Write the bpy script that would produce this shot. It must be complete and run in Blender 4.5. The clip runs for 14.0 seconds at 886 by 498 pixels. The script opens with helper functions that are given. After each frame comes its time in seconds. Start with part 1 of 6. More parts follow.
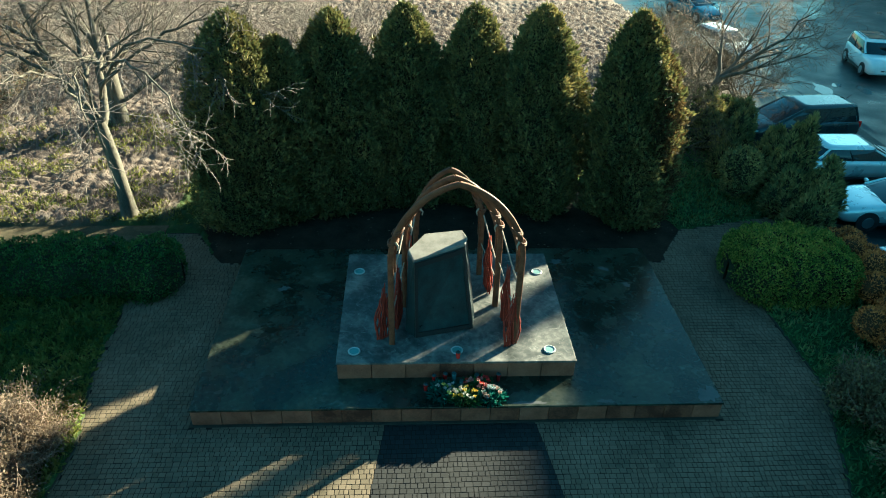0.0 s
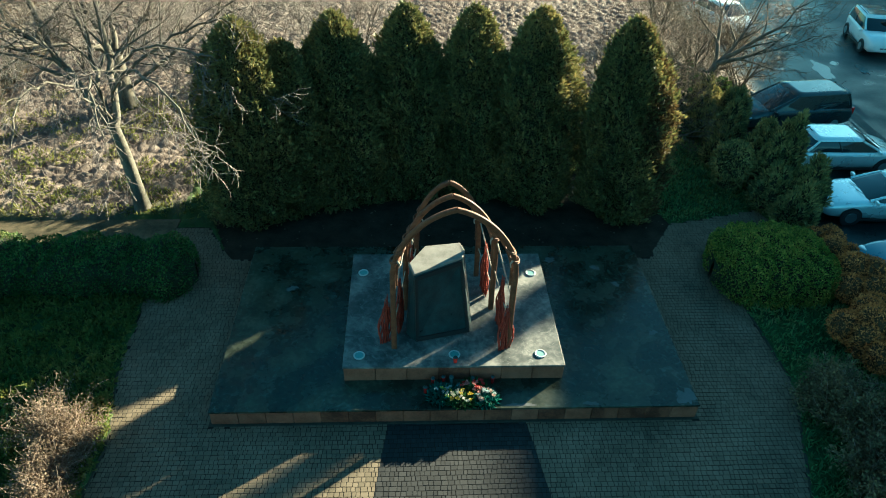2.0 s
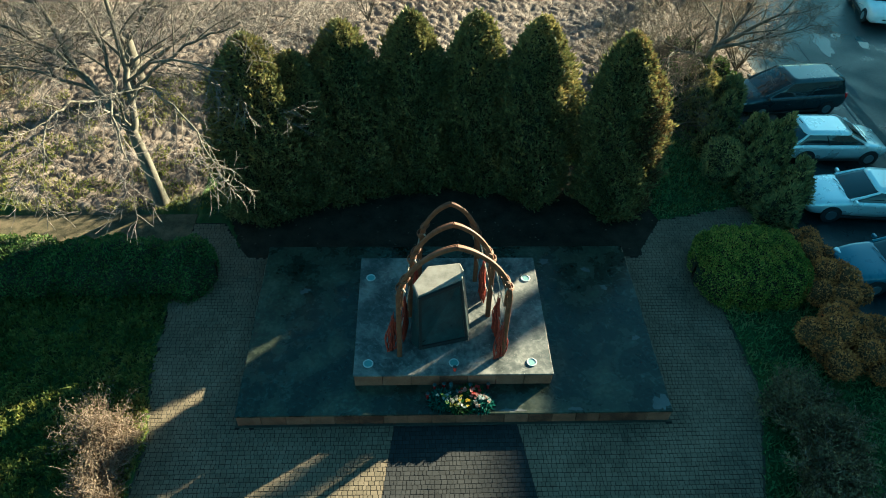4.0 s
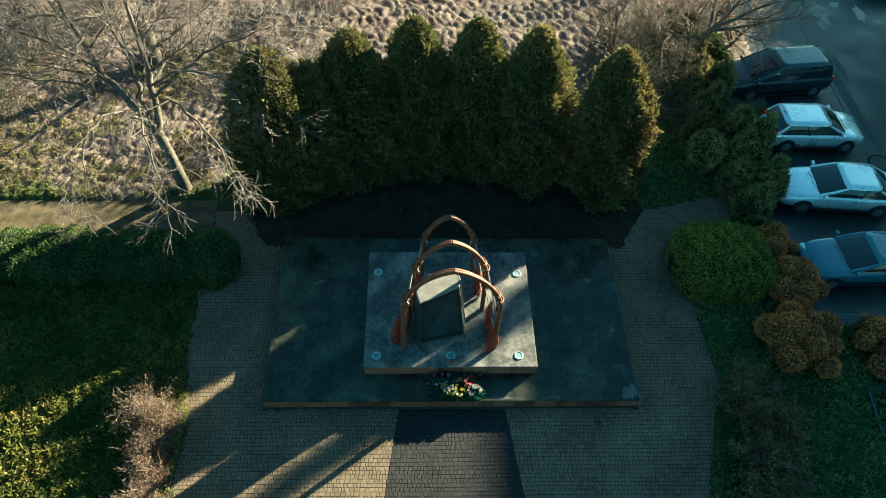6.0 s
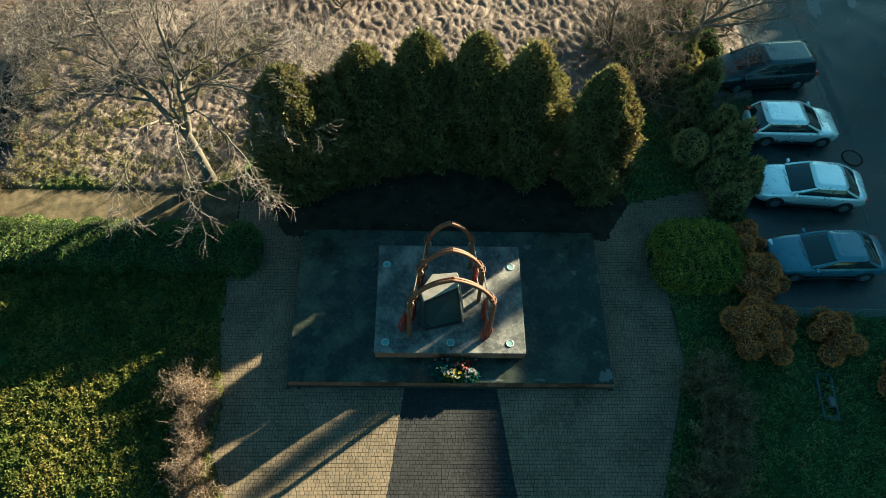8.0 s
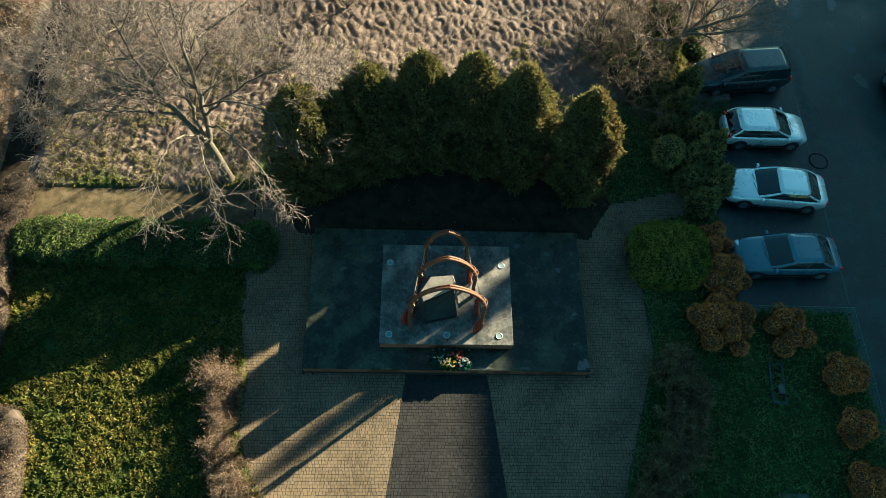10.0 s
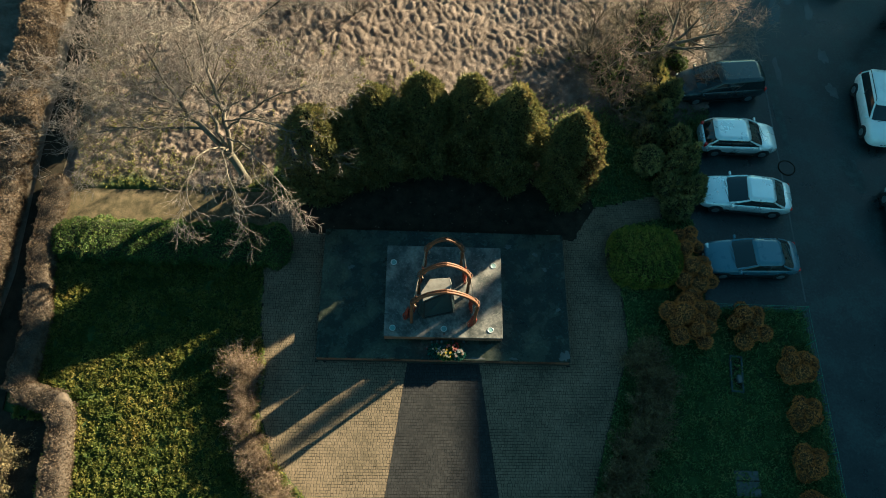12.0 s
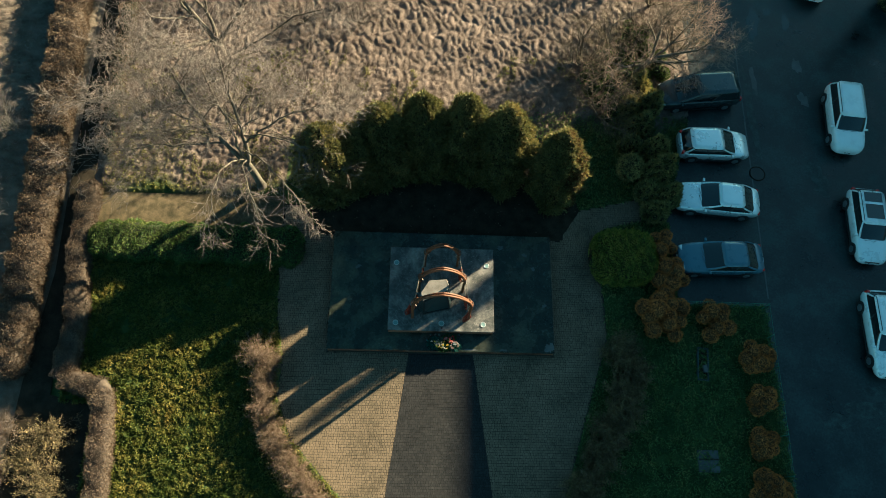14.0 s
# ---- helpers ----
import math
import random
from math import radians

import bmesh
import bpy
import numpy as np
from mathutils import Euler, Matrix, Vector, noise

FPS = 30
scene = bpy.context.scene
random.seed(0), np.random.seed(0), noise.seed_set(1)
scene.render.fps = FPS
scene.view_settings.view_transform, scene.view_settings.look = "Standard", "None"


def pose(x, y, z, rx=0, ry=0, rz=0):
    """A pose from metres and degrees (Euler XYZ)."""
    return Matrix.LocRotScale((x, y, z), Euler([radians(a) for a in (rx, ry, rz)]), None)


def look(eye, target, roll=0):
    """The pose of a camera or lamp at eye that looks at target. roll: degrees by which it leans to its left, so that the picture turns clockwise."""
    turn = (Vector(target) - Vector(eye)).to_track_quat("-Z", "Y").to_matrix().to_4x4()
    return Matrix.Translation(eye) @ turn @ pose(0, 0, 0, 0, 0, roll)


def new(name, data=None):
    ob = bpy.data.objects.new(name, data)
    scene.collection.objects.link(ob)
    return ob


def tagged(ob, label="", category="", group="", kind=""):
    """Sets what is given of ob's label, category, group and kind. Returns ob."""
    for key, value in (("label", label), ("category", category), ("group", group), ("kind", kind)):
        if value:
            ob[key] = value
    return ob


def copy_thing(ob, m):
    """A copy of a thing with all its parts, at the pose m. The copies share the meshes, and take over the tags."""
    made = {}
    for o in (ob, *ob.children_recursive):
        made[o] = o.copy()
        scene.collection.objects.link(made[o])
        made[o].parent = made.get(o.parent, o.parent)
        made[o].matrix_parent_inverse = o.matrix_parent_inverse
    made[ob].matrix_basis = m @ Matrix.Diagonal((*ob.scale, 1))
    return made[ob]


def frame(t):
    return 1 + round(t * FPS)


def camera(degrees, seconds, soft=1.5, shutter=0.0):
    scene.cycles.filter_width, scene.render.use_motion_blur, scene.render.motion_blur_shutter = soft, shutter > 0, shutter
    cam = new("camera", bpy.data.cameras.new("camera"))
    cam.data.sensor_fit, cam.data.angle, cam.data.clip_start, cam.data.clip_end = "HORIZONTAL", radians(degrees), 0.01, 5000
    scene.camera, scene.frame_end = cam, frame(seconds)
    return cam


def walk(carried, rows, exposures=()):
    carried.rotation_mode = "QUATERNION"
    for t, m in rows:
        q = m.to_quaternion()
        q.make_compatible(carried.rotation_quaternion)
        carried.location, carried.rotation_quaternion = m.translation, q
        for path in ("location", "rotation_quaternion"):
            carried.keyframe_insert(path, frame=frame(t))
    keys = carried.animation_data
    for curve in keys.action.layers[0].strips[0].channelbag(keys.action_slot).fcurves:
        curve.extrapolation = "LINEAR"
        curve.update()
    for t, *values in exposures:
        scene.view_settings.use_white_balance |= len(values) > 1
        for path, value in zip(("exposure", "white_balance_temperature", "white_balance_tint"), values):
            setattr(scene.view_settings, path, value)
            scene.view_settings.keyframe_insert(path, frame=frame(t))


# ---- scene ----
cam = camera(64.7, 14.0, soft=1.0)
ROWS = [
    (0.0, -1.174, -11.2953, 11.7554, 57.853, -1.347, -2.544),
    (0.5, -1.1649, -11.2742, 12.1794, 56.801, -1.361, -2.435),
    (1.0, -1.1605, -11.2601, 12.6508, 55.681, -1.372, -2.415),
    (1.5, -1.1556, -11.2957, 13.1708, 54.431, -1.382, -2.416),
    (2.0, -1.137, -11.2458, 13.7563, 53.219, -1.407, -2.286),
    (2.5, -1.1345, -11.1403, 14.4005, 51.786, -1.412, -2.166),
    (3.0, -1.1432, -11.0007, 15.1336, 50.174, -1.436, -2.067),
    (5.5, -1.1689, -10.0707, 19.8772, 40.096, -1.763, -1.39),
    (6.0, -1.1525, -9.8859, 20.87, 38.15, -1.833, -1.142),
    (6.5, -1.1411, -9.7629, 21.837, 36.313, -1.893, -0.904),
    (7.0, -1.1569, -9.6122, 22.7974, 34.773, -1.916, -0.585),
    (7.5, -1.1626, -9.5093, 23.7595, 33.399, -1.931, -0.455),
    (8.0, -1.1480, -9.4556, 24.7014, 32.123, -1.876, -0.323),
    (10.5, -1.2933, -8.9117, 29.5088, 26.668, -2.326, 0.17),
    (11.0, -1.3325, -8.848, 30.5039, 25.812, -2.402, 0.307),
    (11.5, -1.3606, -8.7547, 31.5139, 24.959, -2.484, 0.374),
    (12.0, -1.3758, -8.6501, 32.4953, 24.093, -2.54, 0.512),
    (12.5, -1.406, -8.5299, 33.5265, 23.216, -2.576, 0.661),
    (13.0, -1.427, -8.4101, 34.5661, 22.364, -2.597, 0.7),
    (13.5, -1.4449, -8.2874, 35.601, 21.643, -2.628, 0.719),
    (14.0, -1.4727, -8.1457, 36.6586, 20.952, -2.649, 0.748),
]
walk(cam, [(t, pose(x, y, z, rx, ry, rz)) for t, x, y, z, rx, ry, rz in ROWS], [(0.0, 3.5, 4450, -55), (6.0, 3.43, 4760, -51), (14.0, 2.99, 5220, -46)])

# ---------------------------------------------------------------- light
SUN_EL, SUN_AZ = 18.0, math.degrees(math.atan2(0.79, 0.61))
world = bpy.data.worlds.new("sky_world")
scene.world = world
world.use_nodes = True
wt = world.node_tree
sky = wt.nodes.new("ShaderNodeTexSky")
sky.sky_type = "NISHITA"
sky.sun_disc = False
sky.sun_elevation = radians(SUN_EL)
sky.sun_rotation = radians(SUN_AZ)
sky.air_density, sky.dust_density, sky.ozone_density = 1.0, 0.5, 2.2
wt.links.new(sky.outputs[0], wt.nodes["Background"].inputs[0])
wt.nodes["Background"].inputs[1].default_value = 0.0215
sun_data = bpy.data.lights.new("sun", "SUN")
sun_data.energy, sun_data.angle, sun_data.color = 5.0, radians(0.6), (1.0, 0.575, 0.430)
sun = new("sun", sun_data)
ca, sa = math.cos(radians(SUN_EL)), math.sin(radians(SUN_EL))
sun_way = Vector((ca * math.sin(radians(SUN_AZ)), ca * math.cos(radians(SUN_AZ)), sa))
sun.matrix_world = look(sun_way * 60, (0, 0, 0))

# ---------------------------------------------------------------- materials
def ramp_node(nt, stops):
    r = nt.nodes.new("ShaderNodeValToRGB")
    el = r.color_ramp.elements
    while len(el) < len(stops):
        el.new(0.5)
    for e, (p, c) in zip(el, stops):
        e.position, e.color = p, (*c, 1.0)
    return r


def surface(name, stops, scale=3.0, fine=40.0, rough=(0.6, 0.9), bump=0.3, dist=0.02, metal=0.0, coat=0.0, piece=0.0, leaf=0.0, spec=0.3, stretch=(1, 1, 1)):
    """stops: colour ramp over blotches. piece: how far single pieces differ. leaf: share of light let through."""
    m = bpy.data.materials.new(name)
    m.use_nodes = True
    nt = m.node_tree
    L, N = nt.links.new, nt.nodes.new
    b = nt.nodes["Principled BSDF"]
    geo = N("ShaderNodeNewGeometry")
    mp = N("ShaderNodeVectorMath")
    mp.operation = "MULTIPLY"
    mp.inputs[1].default_value = stretch
    L(geo.outputs["Position"], mp.inputs[0])
    n1, n2 = N("ShaderNodeTexNoise"), N("ShaderNodeTexNoise")
    n1.inputs["Scale"].default_value, n1.inputs["Detail"].default_value, n1.inputs["Roughness"].default_value = scale, 6.0, 0.62
    n2.inputs["Scale"].default_value, n2.inputs["Detail"].default_value = fine, 4.0
    L(mp.outputs[0], n1.inputs["Vector"])
    L(mp.outputs[0], n2.inputs["Vector"])
    mix = N("ShaderNodeMath")
    mix.operation = "MULTIPLY_ADD"
    L(n2.outputs["Fac"], mix.inputs[0])
    mix.inputs[1].default_value = 0.35
    sub = N("ShaderNodeMath")
    sub.operation = "SUBTRACT"
    L(n1.outputs["Fac"], sub.inputs[0])
    sub.inputs[1].default_value = 0.175
    L(sub.outputs[0], mix.inputs[2])
    fac = mix.outputs[0]
    if piece:
        ob = N("ShaderNodeObjectInfo")
        su = N("ShaderNodeMath")
        L(ob.outputs["Random"], su.inputs[0])
        L(geo.outputs["Random Per Island"], su.inputs[1])
        fr = N("ShaderNodeMath")
        fr.operation = "FRACT"
        L(su.outputs[0], fr.inputs[0])
        pm = N("ShaderNodeMath")
        pm.operation = "MULTIPLY_ADD"
        L(fr.outputs[0], pm.inputs[0])
        pm.inputs[1].default_value = piece
        ad = N("ShaderNodeMath")
        ad.operation = "SUBTRACT"
        L(fac, ad.inputs[0])
        ad.inputs[1].default_value = piece / 2
        L(ad.outputs[0], pm.inputs[2])
        fac = pm.outputs[0]
    r = ramp_node(nt, stops)
    L(fac, r.inputs[0])
    L(r.outputs[0], b.inputs["Base Color"])
    rr = N("ShaderNodeMapRange")
    rr.inputs["To Min"].default_value, rr.inputs["To Max"].default_value = rough
    rr.inputs["From Min"].default_value, rr.inputs["From Max"].default_value = 0.3, 0.7
    L(n1.outputs["Fac"], rr.inputs[0])
    L(rr.outputs[0], b.inputs["Roughness"])
    b.inputs["Metallic"].default_value = metal
    b.inputs["Coat Weight"].default_value = coat
    b.inputs["Coat Roughness"].default_value = 0.06
    b.inputs["Specular IOR Level"].default_value = spec
    if bump:
        bp = N("ShaderNodeBump")
        bp.inputs["Strength"].default_value, bp.inputs["Distance"].default_value = bump, dist
        L(n2.outputs["Fac"], bp.inputs["Height"])
        L(bp.outputs[0], b.inputs["Normal"])
    if leaf:
        tr = N("ShaderNodeBsdfTranslucent")
        L(r.outputs[0], tr.inputs[0])
        ms = N("ShaderNodeMixShader")
        ms.inputs[0].default_value = leaf
        L(b.outputs[0], ms.inputs[1])
        L(tr.outputs[0], ms.inputs[2])
        L(ms.outputs[0], nt.nodes["Material Output"].inputs[0])
    return m


def marked_stone(name, stops, mark, amount, scale, rough, spec):
    """Weathered stone: broad clouds, fine grain, and pale lime marks and scratches."""
    m = surface(name, stops, scale, 9.0, rough, 0.05, 0.002, spec=spec)
    nt = m.node_tree
    L, N = nt.links.new, nt.nodes.new
    b = nt.nodes["Principled BSDF"]
    old = b.inputs["Base Color"].links[0].from_node
    geo = N("ShaderNodeNewGeometry")
    facs = []
    for sc, dist, lo, hi in ((2.6, 2.5, 0.56, 0.78), (7.0, 4.0, 0.60, 0.72), (34.0, 0.3, 0.68, 0.76)):
        n = N("ShaderNodeTexNoise")
        n.inputs["Scale"].default_value, n.inputs["Detail"].default_value, n.inputs["Distortion"].default_value = sc, 5.0, dist
        L(geo.outputs["Position"], n.inputs["Vector"])
        r = N("ShaderNodeMapRange")
        r.inputs["From Min"].default_value, r.inputs["From Max"].default_value = lo, hi
        L(n.outputs["Fac"], r.inputs[0])
        facs.append(r.outputs[0])
    a = N("ShaderNodeMath")
    a.operation = "MULTIPLY_ADD"
    L(facs[0], a.inputs[0])
    L(facs[1], a.inputs[1])
    L(facs[2], a.inputs[2])
    s0 = N("ShaderNodeMath")
    s0.operation = "MULTIPLY_ADD"
    L(facs[0], s0.inputs[0])
    s0.inputs[1].default_value = 0.35
    L(a.outputs[0], s0.inputs[2])
    sc_ = N("ShaderNodeMath")
    sc_.operation = "MULTIPLY"
    sc_.use_clamp = True
    L(s0.outputs[0], sc_.inputs[0])
    sc_.inputs[1].default_value = amount
    mx = N("ShaderNodeMix")
    mx.data_type = "RGBA"
    L(sc_.outputs[0], mx.inputs["Factor"])
    L(old.outputs[0], mx.inputs["A"])
    mx.inputs["B"].default_value = (*mark, 1)
    L(mx.outputs["Result"], b.inputs["Base Color"])
    return m


def blended(name, near, far, attr):
    """A ground of two kinds of soil cover, by the share stored on the mesh."""
    m = surface(name, near, 1.1, 30.0, (0.85, 1.0), 0.6, 0.05)
    nt = m.node_tree
    L, N = nt.links.new, nt.nodes.new
    b = nt.nodes["Principled BSDF"]
    old = b.inputs["Base Color"].links[0].from_node
    r2 = ramp_node(nt, far)
    L(old.inputs[0].links[0].from_socket, r2.inputs[0])
    at = N("ShaderNodeAttribute")
    at.attribute_name = attr
    mx = N("ShaderNodeMix")
    mx.data_type = "RGBA"
    L(at.outputs["Fac"], mx.inputs["Factor"])
    L(old.outputs[0], mx.inputs["A"])
    L(r2.outputs[0], mx.inputs["B"])
    L(mx.outputs["Result"], b.inputs["Base Color"])
    return m


def plain(name, col, rough=0.5, metal=0.0, coat=0.0, glass=0.0):
    m = bpy.data.materials.new(name)
    m.use_nodes = True
    b = m.node_tree.nodes["Principled BSDF"]
    b.inputs["Base Color"].default_value = (*col, 1)
    b.inputs["Roughness"].default_value, b.inputs["Metallic"].default_value = rough, metal
    b.inputs["Coat Weight"].default_value, b.inputs["Transmission Weight"].default_value = coat, glass
    return m


STRAW = [(0.25, (0.053, 0.038, 0.028)), (0.5, (0.123, 0.094, 0.077)), (0.75, (0.195, 0.154, 0.132))]
M_GROUND = blended("turf_and_field", [(0.3, (0.022, 0.036, 0.010)), (0.55, (0.046, 0.066, 0.017)), (0.75, (0.085, 0.092, 0.028))], STRAW, "field")
M_LAWN = surface("lawn_grass", [(0.30, (0.074, 0.106, 0.038)), (0.55, (0.168, 0.215, 0.076)), (0.80, (0.310, 0.262, 0.110))], 0.9, 12, (0.7, 0.9), 0, piece=0.3, leaf=0.5)
M_LAWN_Y = surface("yellowish_lawn_grass", [(0.30, (0.056, 0.082, 0.017)), (0.52, (0.140, 0.148, 0.032)), (0.80, (0.300, 0.236, 0.070))], 0.7, 3, (0.7, 0.9), 0, piece=0.22, leaf=0.5)
M_STRAW = surface("dry_grass", [(0.25, (0.051, 0.038, 0.030)), (0.50, (0.131, 0.099, 0.086)), (0.80, (0.213, 0.167, 0.150))], 0.8, 9, (0.8, 1), 0, piece=0.35, leaf=0.2)
M_MOSSY = surface("field_green_grass", [(0.30, (0.063, 0.073, 0.015)), (0.55, (0.155, 0.152, 0.037)), (0.80, (0.284, 0.258, 0.107))], 0.8, 9, (0.8, 1), 0, piece=0.4, leaf=0.5)
M_PAVER = surface("concrete_paver", [(0.25, (0.058, 0.048, 0.031)), (0.50, (0.122, 0.096, 0.065)), (0.80, (0.185, 0.143, 0.100))], 0.5, 60, (0.65, 0.9), 0.12, 0.003, piece=0.16, spec=0.2)
M_PAVER_D = surface("dark_concrete_paver", [(0.25, (0.010, 0.010, 0.011)), (0.50, (0.020, 0.020, 0.021)), (0.80, (0.035, 0.034, 0.034))], 0.5, 60, (0.65, 0.9), 0.12, 0.003, piece=0.22, spec=0.2)
M_EDGE = surface("dirty_concrete_edge", [(0.3, (0.020, 0.019, 0.014)), (0.7, (0.058, 0.052, 0.038))], 3, 40, (0.8, 1), 0.3, 0.01)
M_JOINT = surface("joint_sand", [(0.30, (0.007, 0.006, 0.005)), (0.70, (0.015, 0.013, 0.010))], 4, 60, (0.9, 1), 0.3)
M_SLAB = marked_stone("weathered_dark_granite", [(0.30, (0.006, 0.008, 0.005)), (0.46, (0.015, 0.018, 0.013)), (0.58, (0.031, 0.035, 0.023)), (0.70, (0.065, 0.067, 0.045))], (0.13, 0.155, 0.135), 0.95, 0.75, (0.12, 0.42), 0.3)
M_PLINTH = marked_stone("weathered_grey_stone", [(0.28, (0.022, 0.026, 0.025)), (0.45, (0.062, 0.063, 0.060)), (0.60, (0.145, 0.138, 0.126)), (0.80, (0.235, 0.221, 0.200))], (0.34, 0.32, 0.29), 1.1, 1.1, (0.45, 0.75), 0.3)
M_FACING = surface("stained_facing_stone", [(0.28, (0.050, 0.021, 0.012)), (0.50, (0.129, 0.059, 0.033)), (0.75, (0.205, 0.102, 0.061))], 2.2, 25, (0.6, 0.9), 0.25, 0.01, piece=0.35)
M_STELE = surface("dark_polished_stone", [(0.30, (0.014, 0.021, 0.023)), (0.60, (0.032, 0.045, 0.048)), (0.80, (0.058, 0.072, 0.074))], 2.5, 40, (0.25, 0.5), 0.1, 0.003)
M_STELE_TOP = surface("pale_rough_stone", [(0.25, (0.113, 0.102, 0.086)), (0.55, (0.195, 0.180, 0.158)), (0.8, (0.247, 0.233, 0.210))], 3, 50, (0.7, 0.95), 0.3, 0.01)
M_BRONZE = surface("rust_brown_steel", [(0.25, (0.046, 0.019, 0.009)), (0.50, (0.108, 0.046, 0.022)), (0.80, (0.175, 0.086, 0.047))], 5, 60, (0.5, 0.75), 0.15, 0.003)
M_RED = surface("red_oxide_strips", [(0.25, (0.103, 0.014, 0.009)), (0.5, (0.194, 0.029, 0.017)), (0.8, (0.272, 0.059, 0.034))], 6, 60, (0.5, 0.8), 0.1, piece=0.3)
M_ROPE = plain("pale_cord", (0.26, 0.21, 0.16), 0.8)
M_STEEL = surface("brushed_steel", [(0.3, (0.350, 0.364, 0.357)), (0.7, (0.525, 0.532, 0.525))], 8, 90, (0.3, 0.5), 0.05, 0.002, metal=0.5)
M_LENS = plain("frosted_lamp_lens", (0.16, 0.24, 0.235), 0.3, 0, 0.2)
M_CYP = surface("thuja_foliage", [(0.28, (0.062, 0.068, 0.024)), (0.50, (0.140, 0.134, 0.048)), (0.75, (0.240, 0.192, 0.070))], 0.8, 8, (0.55, 0.8), 0, piece=0.4, leaf=0.25)
# Brown for stray sprays, and for sunlight painted on one thuja's flank.
M_CYP_BR_SUN = surface("brown_and_sunlit_thuja_foliage", [(0.28, (0.037, 0.025, 0.010)), (0.50, (0.095, 0.064, 0.025)), (0.75, (0.172, 0.123, 0.050))], 0.8, 8, (0.6, 0.85), 0, piece=0.4, leaf=0.25)
# Opaque core behind leaves; its dark tone stands in for shade in the gaps.
M_CORE = surface("gap_shade_core", [(0.3, (0.011, 0.014, 0.007)), (0.7, (0.030, 0.033, 0.015))], 3, 20, (0.9, 1), 0.5)
M_CORE_BR = surface("brown_inner_twigs", [(0.3, (0.036, 0.024, 0.011)), (0.7, (0.080, 0.053, 0.022))], 5, 24, (0.9, 1), 0.5)
M_CORE_BE = surface("tan_inner_twigs", [(0.3, (0.038, 0.029, 0.022)), (0.7, (0.084, 0.066, 0.052))], 5, 24, (0.9, 1), 0.5)
# One privet in two tones: this one brightened, the next darkened for missing shade.
M_HEDGE_R = surface("brightened_privet_leaves", [(0.28, (0.079, 0.100, 0.017)), (0.50, (0.192, 0.218, 0.035)), (0.78, (0.432, 0.343, 0.070))], 1.2, 9, (0.5, 0.8), 0, piece=0.4, leaf=0.45)
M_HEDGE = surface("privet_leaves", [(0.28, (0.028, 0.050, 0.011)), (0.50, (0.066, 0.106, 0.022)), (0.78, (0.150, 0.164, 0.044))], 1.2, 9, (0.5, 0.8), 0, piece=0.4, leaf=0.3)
M_JUNI = surface("juniper_foliage", [(0.28, (0.076, 0.087, 0.033)), (0.50, (0.195, 0.183, 0.069)), (0.78, (0.367, 0.293, 0.104))], 1.2, 9, (0.6, 0.85), 0, piece=0.4, leaf=0.2)
M_JUNI_BR = surface("bronzed_juniper_foliage", [(0.28, (0.125, 0.060, 0.018)), (0.50, (0.374, 0.165, 0.046)), (0.78, (0.620, 0.281, 0.083))], 1.2, 9, (0.6, 0.85), 0, piece=0.4, leaf=0.2)
M_BEECH = surface("dry_beech_leaves", [(0.25, (0.051, 0.036, 0.025)), (0.50, (0.126, 0.092, 0.065)), (0.78, (0.197, 0.154, 0.115))], 1.2, 9, (0.6, 0.9), 0, piece=0.12, leaf=0.45)
M_DRY = surface("dry_shrub_leaves", [(0.25, (0.055, 0.038, 0.024)), (0.50, (0.140, 0.100, 0.066)), (0.78, (0.230, 0.175, 0.125))], 1.6, 9, (0.6, 0.9), 0, piece=0.3, leaf=0.4)
M_GREYSH = surface("dull_shrub_leaves", [(0.25, (0.052, 0.044, 0.022)), (0.50, (0.120, 0.098, 0.048)), (0.78, (0.225, 0.170, 0.085))], 1.2, 9, (0.7, 0.9), 0, piece=0.4, leaf=0.2)
M_BARK = surface("grey_bark", [(0.25, (0.030, 0.023, 0.016)), (0.5, (0.100, 0.086, 0.066)), (0.8, (0.175, 0.156, 0.125))], 4, 40, (0.8, 1), 0.6, 0.02, stretch=(1, 1, 0.3))
M_TWIG = surface("pale_twigs", [(0.25, (0.075, 0.061, 0.053)), (0.50, (0.160, 0.132, 0.118)), (0.80, (0.240, 0.203, 0.184))], 2, 20, (0.8, 1), 0)
M_TWIG_BR = surface("brown_twigs", [(0.25, (0.101, 0.072, 0.054)), (0.50, (0.216, 0.158, 0.122)), (0.80, (0.331, 0.259, 0.209))], 2, 20, (0.8, 1), 0)
M_SCRUB = surface("olive_brown_twigs", [(0.25, (0.045, 0.035, 0.022)), (0.50, (0.105, 0.082, 0.055)), (0.80, (0.200, 0.160, 0.118))], 1.2, 12, (0.8, 1), 0)
M_ASPH = marked_stone("worn_asphalt", [(0.32, (0.005, 0.006, 0.007)), (0.50, (0.013, 0.017, 0.018)), (0.66, (0.032, 0.041, 0.041))], (0.055, 0.067, 0.066), 0.95, 0.45, (0.2, 0.6), 0.36)
M_PATCH = surface("pale_patched_asphalt", [(0.30, (0.054, 0.057, 0.057)), (0.70, (0.108, 0.108, 0.108))], 1.5, 40, (0.6, 0.9), 0.3, 0.01)
M_WATER = plain("puddle_water", (0.02, 0.025, 0.025), 0.03)
M_DIRT = surface("bare_earth_path", [(0.28, (0.026, 0.024, 0.010)), (0.45, (0.062, 0.050, 0.026)), (0.60, (0.105, 0.080, 0.046)), (0.75, (0.14, 0.11, 0.07))], 2.2, 20, (0.85, 1), 0.5, 0.03)
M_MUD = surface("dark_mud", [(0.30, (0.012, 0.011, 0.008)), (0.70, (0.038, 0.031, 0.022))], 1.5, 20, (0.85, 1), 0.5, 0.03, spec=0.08)
